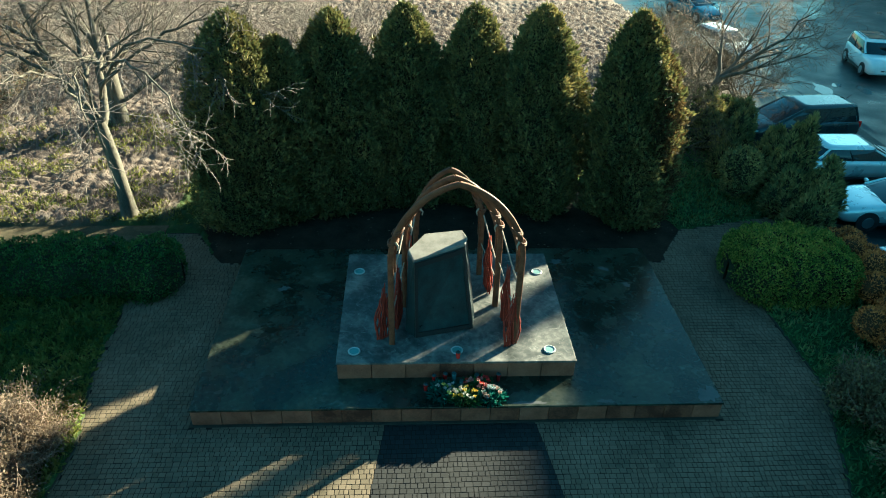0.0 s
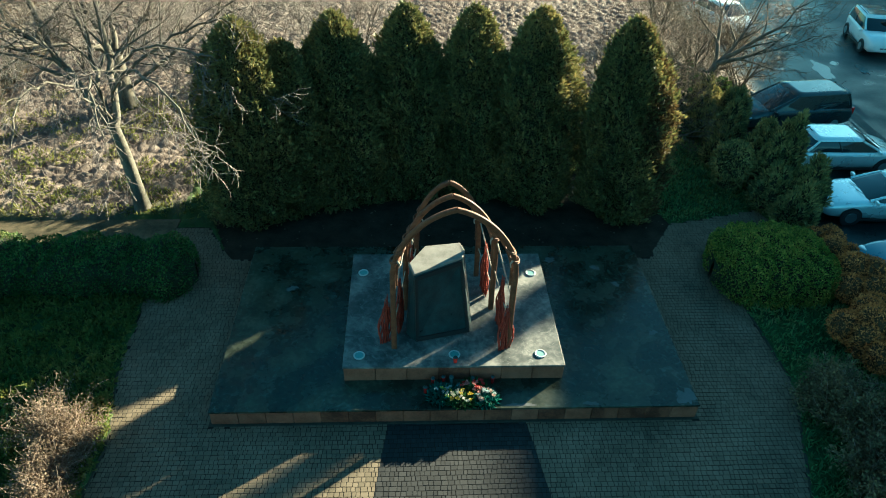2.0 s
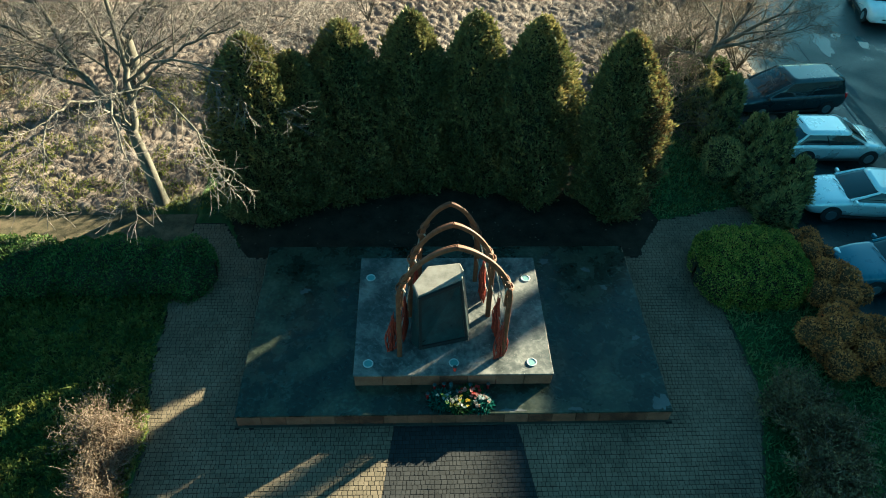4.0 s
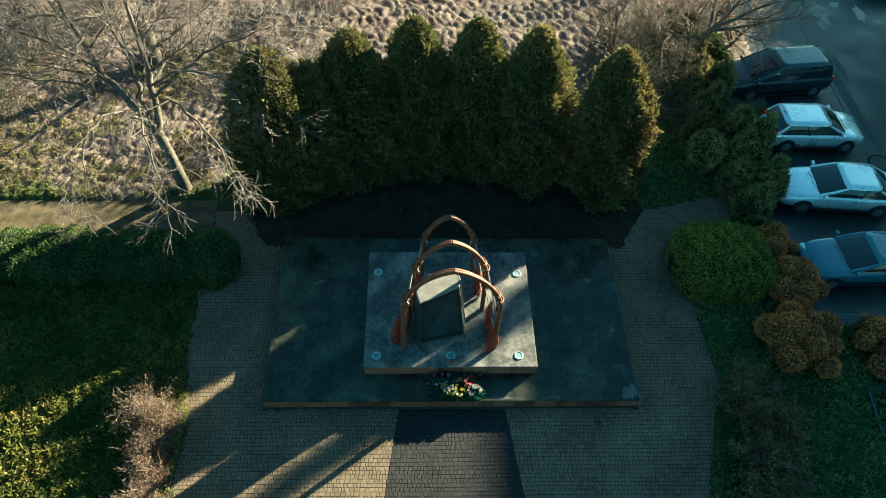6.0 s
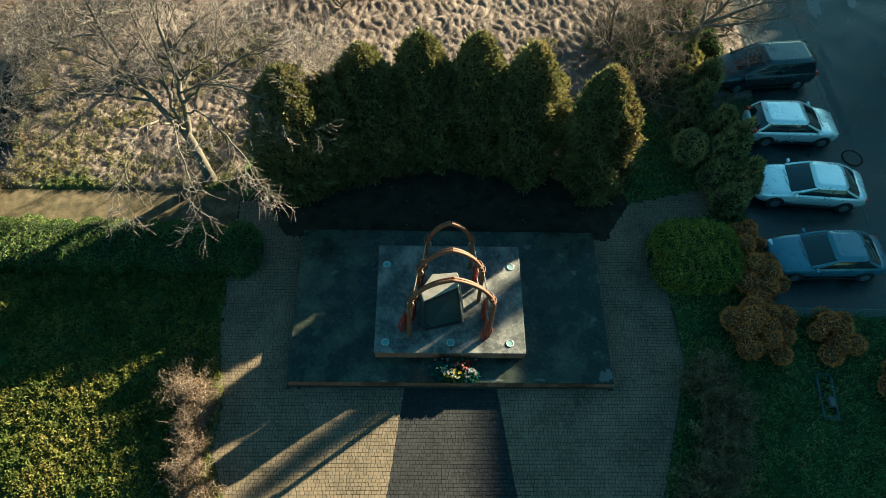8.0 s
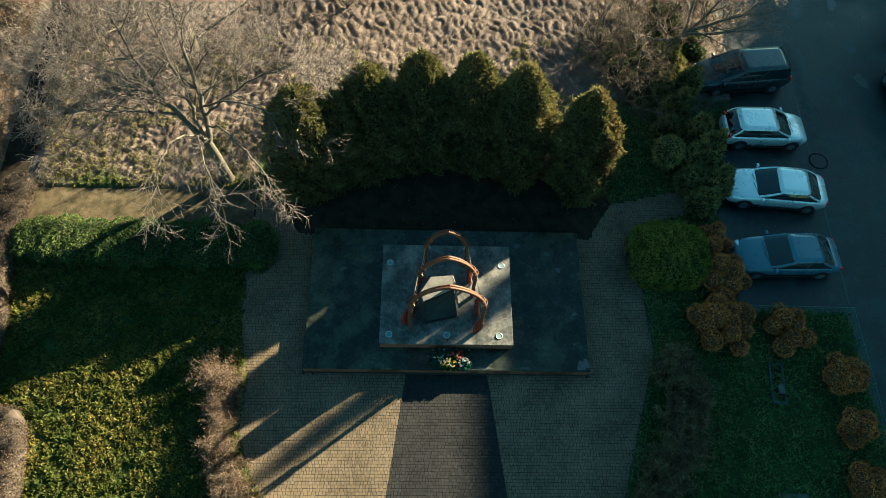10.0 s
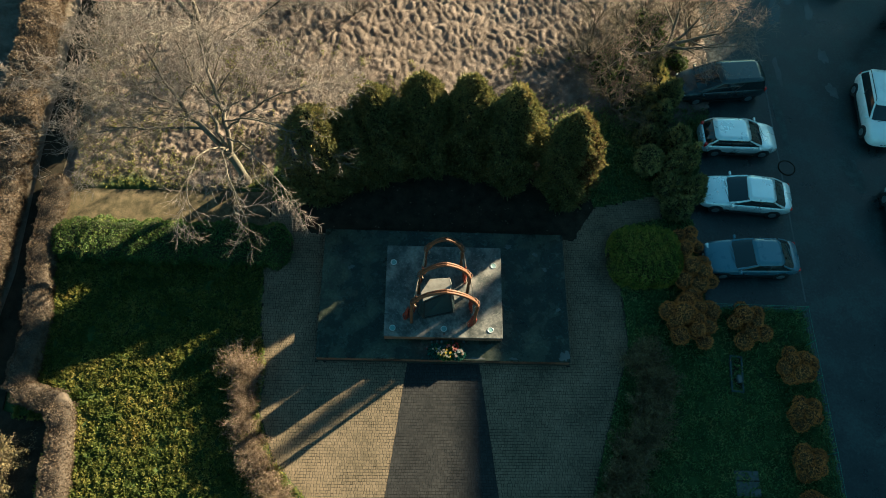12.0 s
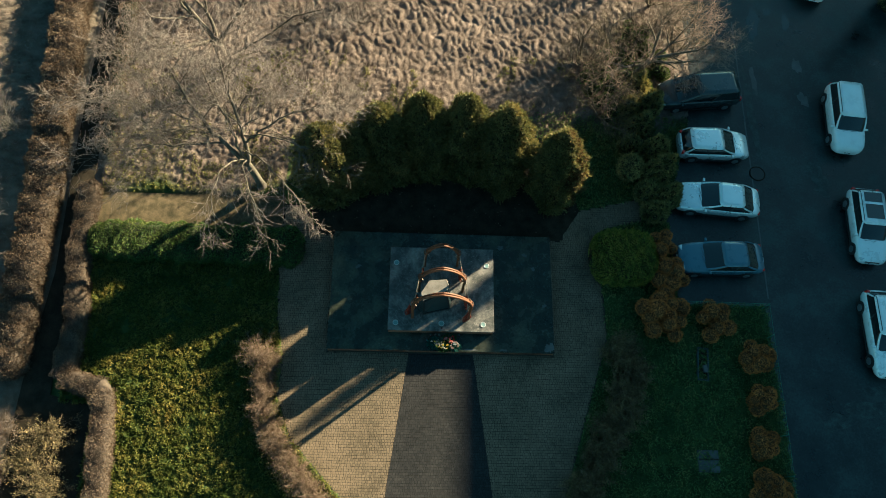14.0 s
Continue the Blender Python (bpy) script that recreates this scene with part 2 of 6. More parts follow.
M_WIRE = plain("green_fence_wire", (0.10, 0.2, 0.13), 0.5, 0.3)
M_TYRE = plain("tyre_rubber", (0.018, 0.018, 0.019), 0.85)
M_GLASS = plain("tinted_car_glass", (0.012, 0.016, 0.018), 0.06, 0, 0.6)
M_BLACK = plain("black_plastic", (0.012, 0.012, 0.013), 0.55)
M_RIM = plain("alloy_rim", (0.45, 0.46, 0.47), 0.3, 0.9)
M_HEADL = plain("headlamp_plastic", (0.6, 0.64, 0.66), 0.1, 0.2, 0.5)
M_TAILL = plain("red_tail_plastic", (0.4, 0.015, 0.012), 0.2, 0, 0.5)
M_PLATE = plain("plate_white", (0.7, 0.7, 0.68), 0.5)
M_RENDER = surface("building_render", [(0.3, (0.400, 0.380, 0.340)), (0.7, (0.550, 0.530, 0.480))], 0.8, 30, (0.85, 1), 0.2, 0.01)
M_ROOF = surface("roof_felt", [(0.3, (0.060, 0.060, 0.060)), (0.7, (0.120, 0.115, 0.110))], 0.8, 30, (0.8, 1), 0.2, 0.01)


# ---------------------------------------------------------------- mesh tools
def thing(name, at=(0, 0, 0), label="", category="", group="", kind="", rz=0.0):
    ob = new(name)
    ob.empty_display_size = 0.2
    ob.matrix_world = pose(at[0], at[1], at[2], 0, 0, rz)
    return tagged(ob, label, category, group, kind)


def put(name, data, mat, parent=None, label="", smooth=False):
    """Link a mesh as one object; data is a bmesh, an Acc or a mesh."""
    if isinstance(data, bmesh.types.BMesh):
        me = bpy.data.meshes.new(name)
        data.to_mesh(me)
        data.free()
    elif isinstance(data, Acc):
        me = data.mesh(name)
    else:
        me = data
    if mat is not None and not me.materials:
        for one in (mat if isinstance(mat, (list, tuple)) else [mat]):
            me.materials.append(one)
    if smooth:
        me.polygons.foreach_set("use_smooth", [True] * len(me.polygons))
    ob = new(name, me)
    if parent is not None:
        ob.parent = parent
    return tagged(ob, label)


part = put


class Acc:
    """Gathers verts and faces of equal corner count as arrays."""
    def __init__(self):
        self.v, self.f, self.n, self.mi = [], {}, 0, {}

    def add(self, v, f, mi=0):
        v = np.asarray(v, dtype=np.float64).reshape(-1, 3)
        f = np.asarray(f, dtype=np.int64)
        self.f.setdefault(f.shape[1], []).append(f + self.n)
        self.mi.setdefault(f.shape[1], []).append(np.full(len(f), mi))
        self.v.append(v)
        self.n += len(v)

    def mesh(self, name):
        me = bpy.data.meshes.new(name)
        v = np.concatenate(self.v)
        me.vertices.add(len(v))
        me.vertices.foreach_set("co", v.ravel())
        loops, starts, mats, at = [], [], [], 0
        for k, fs in self.f.items():
            f = np.concatenate(fs)
            loops.append(f.ravel())
            starts.append(at + np.arange(len(f)) * k)
            mats.append(np.concatenate(self.mi[k]))
            at += f.size
        loops, starts = np.concatenate(loops), np.concatenate(starts)
        me.loops.add(len(loops))
        me.loops.foreach_set("vertex_index", loops.astype(np.int32))
        me.polygons.add(len(starts))
        me.polygons.foreach_set("loop_start", starts.astype(np.int32))
        me.polygons.foreach_set("material_index", np.concatenate(mats).astype(np.int32))
        me.update(calc_edges=True)
        me.validate()
        return me


def box(w, d, h, at=(0, 0, 0), bevel=0.0, rz=0.0, rx=0.0, ry=0.0, bm=None, segs=2):
    """A box of w x d x h whose bottom middle is at the place given."""
    b = bmesh.new()
    bmesh.ops.create_cube(b, size=1.0, matrix=Matrix.Diagonal((w, d, h, 1)))
    if bevel:
        bmesh.ops.bevel(b, geom=b.edges[:], offset=bevel, segments=segs, affect="EDGES", profile=0.5)
    bmesh.ops.transform(b, matrix=pose(*at, rx, ry, rz) @ Matrix.Translation((0, 0, h / 2)), verts=b.verts)
    return join_bm(bm, b)


def join_bm(bm, b):
    if bm is None:
        return b
    tmp = bpy.data.meshes.new("tmp")
    b.to_mesh(tmp)
    b.free()
    bm.from_mesh(tmp)
    bpy.data.meshes.remove(tmp)
    return bm


def cyl(r, h, at=(0, 0, 0), r2=None, n=20, bevel=0.0, rx=0.0, ry=0.0, rz=0.0, bm=None):
    b = bmesh.new()
    bmesh.ops.create_cone(b, cap_ends=True, segments=n, radius1=r, radius2=r if r2 is None else r2, depth=h)
    if bevel:
        edges = [e for e in b.edges if any(len(f.verts) > 4 for f in e.link_faces)]
        bmesh.ops.bevel(b, geom=edges, offset=bevel, segments=2, affect="EDGES", profile=0.5)
    bmesh.ops.transform(b, matrix=pose(*at, rx, ry, rz) @ Matrix.Translation((0, 0, h / 2)), verts=b.verts)
    return join_bm(bm, b)


def tube(acc, pts, radii, sides=6, cap=True, mi=0):
    """A tapered tube along points."""
    pts = np.asarray(pts, dtype=float)
    radii = np.asarray(radii, dtype=float)
    t = np.gradient(pts, axis=0)
    t /= np.linalg.norm(t, axis=1)[:, None] + 1e-9
    ref = np.array([0.31, 0.17, 0.93]) if abs(t[0][2]) < 0.8 else np.array([0.95, 0.2, 0.1])
    a = np.cross(t, ref)
    a /= np.linalg.norm(a, axis=1)[:, None] + 1e-9
    b = np.cross(t, a)
    ang = np.arange(sides) * 2 * np.pi / sides
    ring = pts[:, None, :] + radii[:, None, None] * (a[:, None, :] * np.cos(ang)[None, :, None] + b[:, None, :] * np.sin(ang)[None, :, None])
    n = len(pts)
    i, j = np.meshgrid(np.arange(n - 1), np.arange(sides), indexing="ij")
    k = (j + 1) % sides
    f = np.stack([i * sides + j, i * sides + k, (i + 1) * sides + k, (i + 1) * sides + j], -1).reshape(-1, 4)
    acc.add(ring.reshape(-1, 3), f, mi)


def sprays(acc, rng, p, nrm, length, width, droop=0.0, spread=0.6, mi=0):
    """Small folded leaves at points p, pointing along nrm with some spread; each is two bent halves."""
    n = len(p)
    d = nrm + rng.normal(0, spread, (n, 3))
    d[:, 2] -= droop
    d /= np.linalg.norm(d, axis=1)[:, None] + 1e-9
    s = np.cross(d, rng.normal(0, 1, (n, 3)))
    s /= np.linalg.norm(s, axis=1)[:, None] + 1e-9
    u = np.cross(s, d)
    ln = length * rng.uniform(0.6, 1.3, n)[:, None]
    w = width * rng.uniform(0.6, 1.3, n)[:, None]
    v = np.stack([p, p + d * ln * 0.55 + s * w * 0.5 + u * w * 0.15, p + d * ln, p + d * ln * 0.5 - s * w * 0.5 + u * w * 0.15], 1)
    i = np.arange(n)[:, None] * 4
    f = np.concatenate([i + np.array([[0, 1, 2]]), i + np.array([[0, 2, 3]])])
    acc.add(v.reshape(-1, 3), f, mi)


def inside(poly, x, y):
    x, y = np.asarray(x), np.asarray(y)
    r = np.zeros(x.shape, bool)
    for (x0, y0), (x1, y1) in zip(poly, poly[1:] + poly[:1]):
        hit = (y0 > y) != (y1 > y)
        r ^= hit & (x < (x1 - x0) * (y - y0) / (y1 - y0 + 1e-12) + x0)
    return r


def lumpy(x, y, scale, seed=0.0):
    """Cheap smooth noise on arrays, about -1 to 1."""
    s = np.zeros_like(x)
    for k, (a, b, ph) in enumerate([(1.0, 0.3, 0.1), (-0.45, 1.1, 1.7), (0.8, -0.9, 3.1), (1.7, 0.9, 5.2), (-1.3, 1.9, 2.2)]):
        s += np.sin((a * x + b * y) / scale + ph + seed * (k + 1) + 1.3 * np.sin((b * x - a * y) / scale * 0.7 + ph * 2 + seed))
    return s / 3.2


# ---------------------------------------------------------------- ground
PAVE = [(-9.0, 8.4), (-8.95, 4.7), (-8.8, 1.8), (-8.3, -0.6), (-8.4, -2.4), (-7.5, -4.6), (-4.9, -7.3), (-3.6, -10.0), (-3.3, -14.0), (3.8, -14.0),
        (5.2, -9.5), (6.3, -7.2), (7.4, -3.8), (9.0, 1.0), (8.85, 5.2), (9.3, 7.4), (11.5, 8.0), (11.5, 9.4), (7.9, 8.5), (6.9, 7.0), (6.7, 6.6), (-6.8, 6.6), (-7.1, 7.0), (-7.9, 8.4)]
BED = [(-7.9, 8.9), (-7.1, 7.0), (-6.8, 6.6), (6.7, 6.6), (6.9, 7.0), (7.9, 8.5), (7.3, 10.5), (4.0, 12.8), (-1.0, 13.4), (-4.5, 12.6), (-7.4, 10.6)]
PARK = [(13.2, 3.1), (13.0, 8.0), (14.0, 11.5), (14.8, 14.0), (15.5, 18.0), (15.5, 30.0), (13.5, 46.0), (60.0, 60.0), (60.0, -40.0), (18.1, -40.0), (18.1, 3.1)]


def field_share(x, y):
    """How much of the cover is dry meadow."""
    edge = np.where(x < -9.0, 8.2, np.where(x < 8, 12.0, 13.5))
    f = np.clip((y - edge + 0.9 * lumpy(x, y, 1.3, 2.0)) / 1.6, 0, 1)
    f = np.where(x < -20.0, 0.85, f)
    return f


def hash01(a, b, seed):
    return np.modf(np.abs(np.sin(a * 127.1 + b * 311.7 + seed) * 43758.5453))[0]


def tussocks(x, y, cell, seed, long=2.0, turn=0.0):
    """Matted grass cushions, long and bent, parted by narrow furrows; 0 to 1."""
    an = turn + 0.55 * lumpy(x, y, 2.6, seed) + 0.25 * lumpy(x, y, 0.9, seed + 2.0)
    wx, wy = x + 0.5 * cell * lumpy(x, y, cell * 1.1, seed), y + 0.5 * cell * lumpy(x, y, cell * 1.1, seed + 4.0)
    u = (wx * np.cos(turn) + wy * np.sin(turn)) / cell + 1.3 * an
    v = (-wx * np.sin(turn) + wy * np.cos(turn)) / (cell * long)
    f1, f2 = np.full(x.shape, 9.0), np.full(x.shape, 9.0)
    cu, cv = np.floor(u), np.floor(v)
    for du in (-1, 0, 1):
        for dv in (-1, 0, 1):
            a, b = cu + du, cv + dv
            d = np.hypot(u - a - hash01(a, b, seed), v - b - hash01(b, a, seed + 9.0)) + 0.2 * hash01(a + 3, b, seed)
            f2 = np.minimum(f2, np.maximum(f1, d))
            f1 = np.minimum(f1, d)
    return np.clip((f2 - f1) * 2.6, 0, 1) ** 0.6 * (1 - 0.3 * np.clip(f1, 0, 1))


def ground_height(x, y):
    f = field_share(x, y)
    far = np.clip((y - 14.5 + np.minimum(x + 3, 0) * 0.5) / 3.0, 0, 1)
    tus = far * tussocks(x, y, 0.36, 1.0, 3.0, 0.35) * (0.17 + 0.05 * lumpy(x, y, 2.2, 3.0)) + (1 - far) * tussocks(x, y, 0.36, 5.0, 1.5, -0.4) * 0.2 + lumpy(x, y, 0.17, 4.0) * 0.02 + lumpy(x, y, 1.6, 7.0) * 0.07
    tus = np.where((x > -30.9) & (x < 19.9) & (y > -11.9) & (y < 45.9), tus, 0.05)
    z = f * tus + (1 - f) * (np.where((x > -30.9) & (x < 19.9) & (y > -11.9), tussocks(x, y, 0.40, 9.0, 1.4), 0.35) * 0.21) - 0.05
    flat = inside(PAVE, x, y) | inside(BED, x, y) | ((x < -8.9) & (y > 6.5) & (y < 8.95)) | ((x < -19.6) & (x > -22)) | ((x < -17.5) & (y < -3)) | inside(PARK, x, y) | ((np.abs(x) < 6.3) & (y > -0.3) & (y < 7))
    return np.where(flat, -0.08, z)


xs = np.unique(np.concatenate([[-700, -250, -110, -60, -45, -38], np.arange(-31, -18.01, 0.2), np.arange(-18, 13.01, 0.1), np.arange(13.2, 20.01, 0.2), np.arange(20.5, 30.01, 0.5), [36, 45, 60, 110, 250, 700]]))
ys = np.unique(np.concatenate([[-700, -250, -110, -60, -40, -28], np.arange(-12, 8.81, 0.16), np.arange(8.9, 32.01, 0.1), np.arange(32.2, 46.01, 0.2), [56, 66, 90, 140, 300, 700]]))
gx, gy = np.meshgrid(xs, ys)
gz = ground_height(gx, gy)
g = Acc()
ny, nx = gx.shape
ii, jj = np.meshgrid(np.arange(ny - 1), np.arange(nx - 1), indexing="ij")
a0 = (ii * nx + jj).ravel()
g.add(np.stack([gx, gy, gz], -1).reshape(-1, 3), np.stack([a0, a0 + 1, a0 + nx + 1, a0 + nx], -1))
ground = put("ground", g, M_GROUND, smooth=True)
att = ground.data.attributes.new("field", "FLOAT", "POINT")
att.data.foreach_set("value", field_share(gx, gy).ravel().astype(np.float32))
tagged(ground, "lawn and dry winter meadow with matted tussocks", "ground", kind="structure")


def sheet(name, poly, z, mat, label, category, thick=0.05):
    b = bmesh.new()
    f = b.faces.new([b.verts.new((x, y, z)) for x, y in poly])
    if f.normal.z < 0:
        f.normal_flip()
    r = bmesh.ops.extrude_face_region(b, geom=[f])
    low = [v for v in r["geom"] if isinstance(v, bmesh.types.BMVert)]
    bmesh.ops.translate(b, verts=low, vec=(0, 0, -thick))
    bmesh.ops.recalc_face_normals(b, faces=b.faces[:])
    bmesh.ops.triangulate(b, faces=[f for f in b.faces if len(f.verts) > 4])
    return tagged(put(name, b, mat), label, category, kind="structure")


sheet("road", PARK, -0.02, M_ASPH, "worn dark asphalt car park and lane", "road")
pavement = sheet("pavement", PAVE, 0.0055, M_JOINT, "grey concrete block paving with a darker central strip", "pavement")
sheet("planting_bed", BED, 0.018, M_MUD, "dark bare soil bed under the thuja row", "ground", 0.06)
sheet("path", [(-20.2, 6.65), (-9.0, 6.75), (-9.0, 8.9), (-20.3, 8.8)], 0.0, M_DIRT, "trodden earth path behind the hedge", "path", 0.06)
# The hedges' shade on this path is put into its dark colour.
sheet("path", [(-20.4, 30.0), (-21.6, 30.0), (-21.3, 12.0), (-20.9, 4.0), (-21.3, -1.5), (-21.5, -16.0), (-17.0, -16.0), (-17.3, -3.2), (-19.8, -2.6), (-20.0, 4.0), (-19.9, 12.0)], 0.015, M_MUD, "muddy path between dry hedges, darkened for their shade", "path", 0.06)



def edging(points):
    """A low concrete edge along the paving, as butted lengths."""
    t = thing("edging", (0, 0, 0), "low dark concrete edging along the paving", "edging", kind="structure")
    for (x0, y0), (x1, y1) in zip(points, points[1:]):
        d = math.hypot(x1 - x0, y1 - y0)
        put("edging_stone", box(d + 0.03, 0.07, 0.12, ((x0 + x1) / 2, (y0 + y1) / 2, -0.08), bevel=0.012, rz=math.degrees(math.atan2(y1 - y0, x1 - x0))), M_EDGE, t)


for run in (PAVE[2:9], PAVE[9:16]):
    edging(run)
rng = np.random.default_rng(5)


def blades(name, n, x0, x1, y0, y1, keep, mat, length, width, lean, label, category, per=1):
    """Grass as one heap of blades over the ground."""
    x, y = rng.uniform(x0, x1, n), rng.uniform(y0, y1, n)
    k = keep(x, y)
    x, y = x[k], y[k]
    if per > 1:
        x = np.repeat(x, per) + rng.normal(0, 0.05, len(x) * per)
        y = np.repeat(y, per) + rng.normal(0, 0.05, len(y) * per)
    p = np.stack([x, y, ground_height(x, y) - 0.01], 1)
    nrm = np.zeros_like(p)
    nrm[:, 2] = 1.0
    acc = Acc()
    sprays(acc, rng, p, nrm, length, width, 0.0, lean)
    return tagged(put(name, acc, mat), label, category, kind="stuff")


def off_hard(x, y):
    return ~(inside(PAVE, x, y) | inside(BED, x, y) | ((x < -8.9) & (y > 6.6) & (y < 8.85)) | inside(PARK, x, y) | ((x < -19.3) & (x > -23.4) & (y < 30)) | ((x < -17.5) & (y < -3)))


blades("lawn_grass", 190000, -19.2, -4.5, -11, 5.0, lambda x, y: off_hard(x, y) & (ground_height(x, y) + rng.normal(0, 0.025, len(x)) > 0.035), M_LAWN_Y, 0.17, 0.06, 0.9, "short green lawn grass", "grass")
blades("lawn_grass", 120000, 5.0, 18.2, -11, 15.0, lambda x, y: off_hard(x, y) & (ground_height(x, y) + rng.normal(0, 0.03, len(x)) > 0.02), M_LAWN, 0.19, 0.05, 0.9, "short green lawn grass in shade", "grass")
blades("meadow_grass", 170000, -31, 16, -4.0, 40, lambda x, y: off_hard(x, y) & (field_share(x, y) > 0.3) & (ground_height(x, y) + rng.normal(0, 0.03, len(x)) > 0.0), M_STRAW, 0.30, 0.024, 1.2, "matted straw coloured meadow grass", "grass")
blades("meadow_grass", 90000, -20, 14, 8.8, 19, lambda x, y: off_hard(x, y) & (ground_height(x, y) > 0.06) & (lumpy(x, y, 0.55, 3.0) + 0.9 * lumpy(x, y, 2.4, 1.0) + 0.14 * (np.where(x < -7, 14.5, 13.8) - y) > -0.1), M_MOSSY, 0.16, 0.045, 0.8, "yellow-green grass at the edge of the meadow", "grass")


def litter(n, keep, z, mat, size, label):
    """Fallen leaves lying about, as one heap."""
    x, y = rng.uniform(-9, 9, n), rng.uniform(-9, 9.5, n)
    k = keep(x, y)
    p = np.stack([x[k], y[k], np.full(k.sum(), z)], 1)
    nrm = np.stack([rng.normal(0, 1, k.sum()), rng.normal(0, 1, k.sum()), np.zeros(k.sum())], 1)
    acc = Acc()
    sprays(acc, rng, p, nrm, size, size * 0.7, 0.0, 0.12)
    v = np.concatenate(acc.v)
    v[:, 2] = np.clip(v[:, 2], z, z + 0.02)
    acc.v = [v]
    return tagged(put("leaf_litter", acc, mat), label, "leaf litter", kind="stuff")


litter(900, lambda x, y: inside(BED, x, y), 0.02, M_BEECH, 0.09, "dry leaves on the soil bed")
litter(420, lambda x, y: inside(PAVE, x, y) & ~((np.abs(x) < 6.2) & (y > -0.2) & (y < 6.9)) & (np.abs(x + 0.5) > 5.2), 0.016, M_BEECH, 0.06, "scattered dry leaves on the paving")

# ---------------------------------------------------------------- memorial
SLAB_Z, PLINTH_Z = 0.48, 0.96


def facing(parent, x0, x1, y, z0, z1, n, depth, axis="x", label=""):
    """A row of facing stones with open joints along one face."""
    w = (x1 - x0) / n
    src = None
    for i in range(n):
        c = x0 + (i + 0.5) * w
        if src is None:
            b = box(w - 0.012, depth, z1 - z0, bevel=0.008, segs=1)
            src = put("facing_stone", b, M_FACING, parent)
            ob = src
        else:
            ob = new("facing_stone", src.data)
            ob.parent = parent
        jit = 0.004 * math.sin(i * 12.9)
        ob.matrix_basis = pose(c, y + jit, z0) if axis == "x" else pose(y + jit, c, z0, 0, 0, 90)


def stepped_block(name, x0, x1, y0, y1, z0, z1, mat, nx_, ny_, label):
    t = thing(name, ((x0 + x1) / 2, (y0 + y1) / 2, z0), label, "memorial")
    cx, cy = (x0 + x1) / 2, (y0 + y1) / 2
    w, d = x1 - x0, y1 - y0
    put("core", box(w - 0.16, d - 0.16, z1 - z0 - 0.07), M_FACING, t)
    lo, hi = (0.032, z1 - z0 - 0.055) if z0 < 0.1 else (0.0, z1 - z0 - 0.055)
    facing(t, -w / 2 + 0.02, w / 2 - 0.02, -d / 2 + 0.045, lo, hi, nx_, 0.06)
    facing(t, -w / 2 + 0.02, w / 2 - 0.02, d / 2 - 0.045, lo, hi, nx_, 0.06)
    facing(t, -d / 2 + 0.09, d / 2 - 0.09, -w / 2 + 0.045, lo, hi, ny_, 0.06, "y")
    facing(t, -d / 2 + 0.09, d / 2 - 0.09, w / 2 - 0.045, lo, hi, ny_, 0.06, "y")
    put("top_slab", box(w, d, 0.055, (0, 0, z1 - z0 - 0.055), bevel=0.012), mat, t)
    return t


base = stepped_block("memorial_platform", -6.0, 6.0, 0.0, 6.64, 0.0, SLAB_Z, M_SLAB, 18, 10, "wide low memorial base of dark stained stone")
def stain(x, y, rx, ry, seed):
    """A thin lime crust on the slab, with a ragged edge."""
    b = bmesh.new()
    n = 22
    vs = []
    for k in range(n):
        a = 2 * math.pi * k / n
        r = 1 + 0.3 * math.sin(2 * a + seed) + 0.2 * math.sin(5 * a + seed * 2) + 0.12 * math.sin(9 * a + seed)
        vs.append(b.verts.new((np.clip(x + rx * r * math.cos(a), -5.985, 5.985), np.clip(y - 3.32 + ry * r * math.sin(a), -3.305, 3.305), 0.4825)))
    b.faces.new(vs)
    put("lime_stain", b, M_PATCH, base, "pale lime stain")


for q in ((5.75, 0.3, 0.22, 0.28, 1), (3.3, 0.12, 0.16, 0.07, 2), (4.55, 5.5, 0.13, 0.1, 3), (5.0, 4.7, 0.12, 0.09, 4), (3.2, 5.9, 0.2, 0.1, 5), (-4.6, 4.6, 0.16, 0.1, 6), (5.55, 2.6, 0.1, 0.1, 7), (1.55, 0.1, 0.3, 0.06, 8)):
    stain(*q)
put("footing", box(12.1, 6.74, 0.06, (0, 0, -0.03), bevel=0.01), M_EDGE, base, "low dirty footing ledge")
stepped_block("memorial_plinth", -2.84, 2.75, 0.95, 5.6, SLAB_Z, PLINTH_Z, M_PLINTH, 7, 6, "grey stone plinth lying on the memorial base")


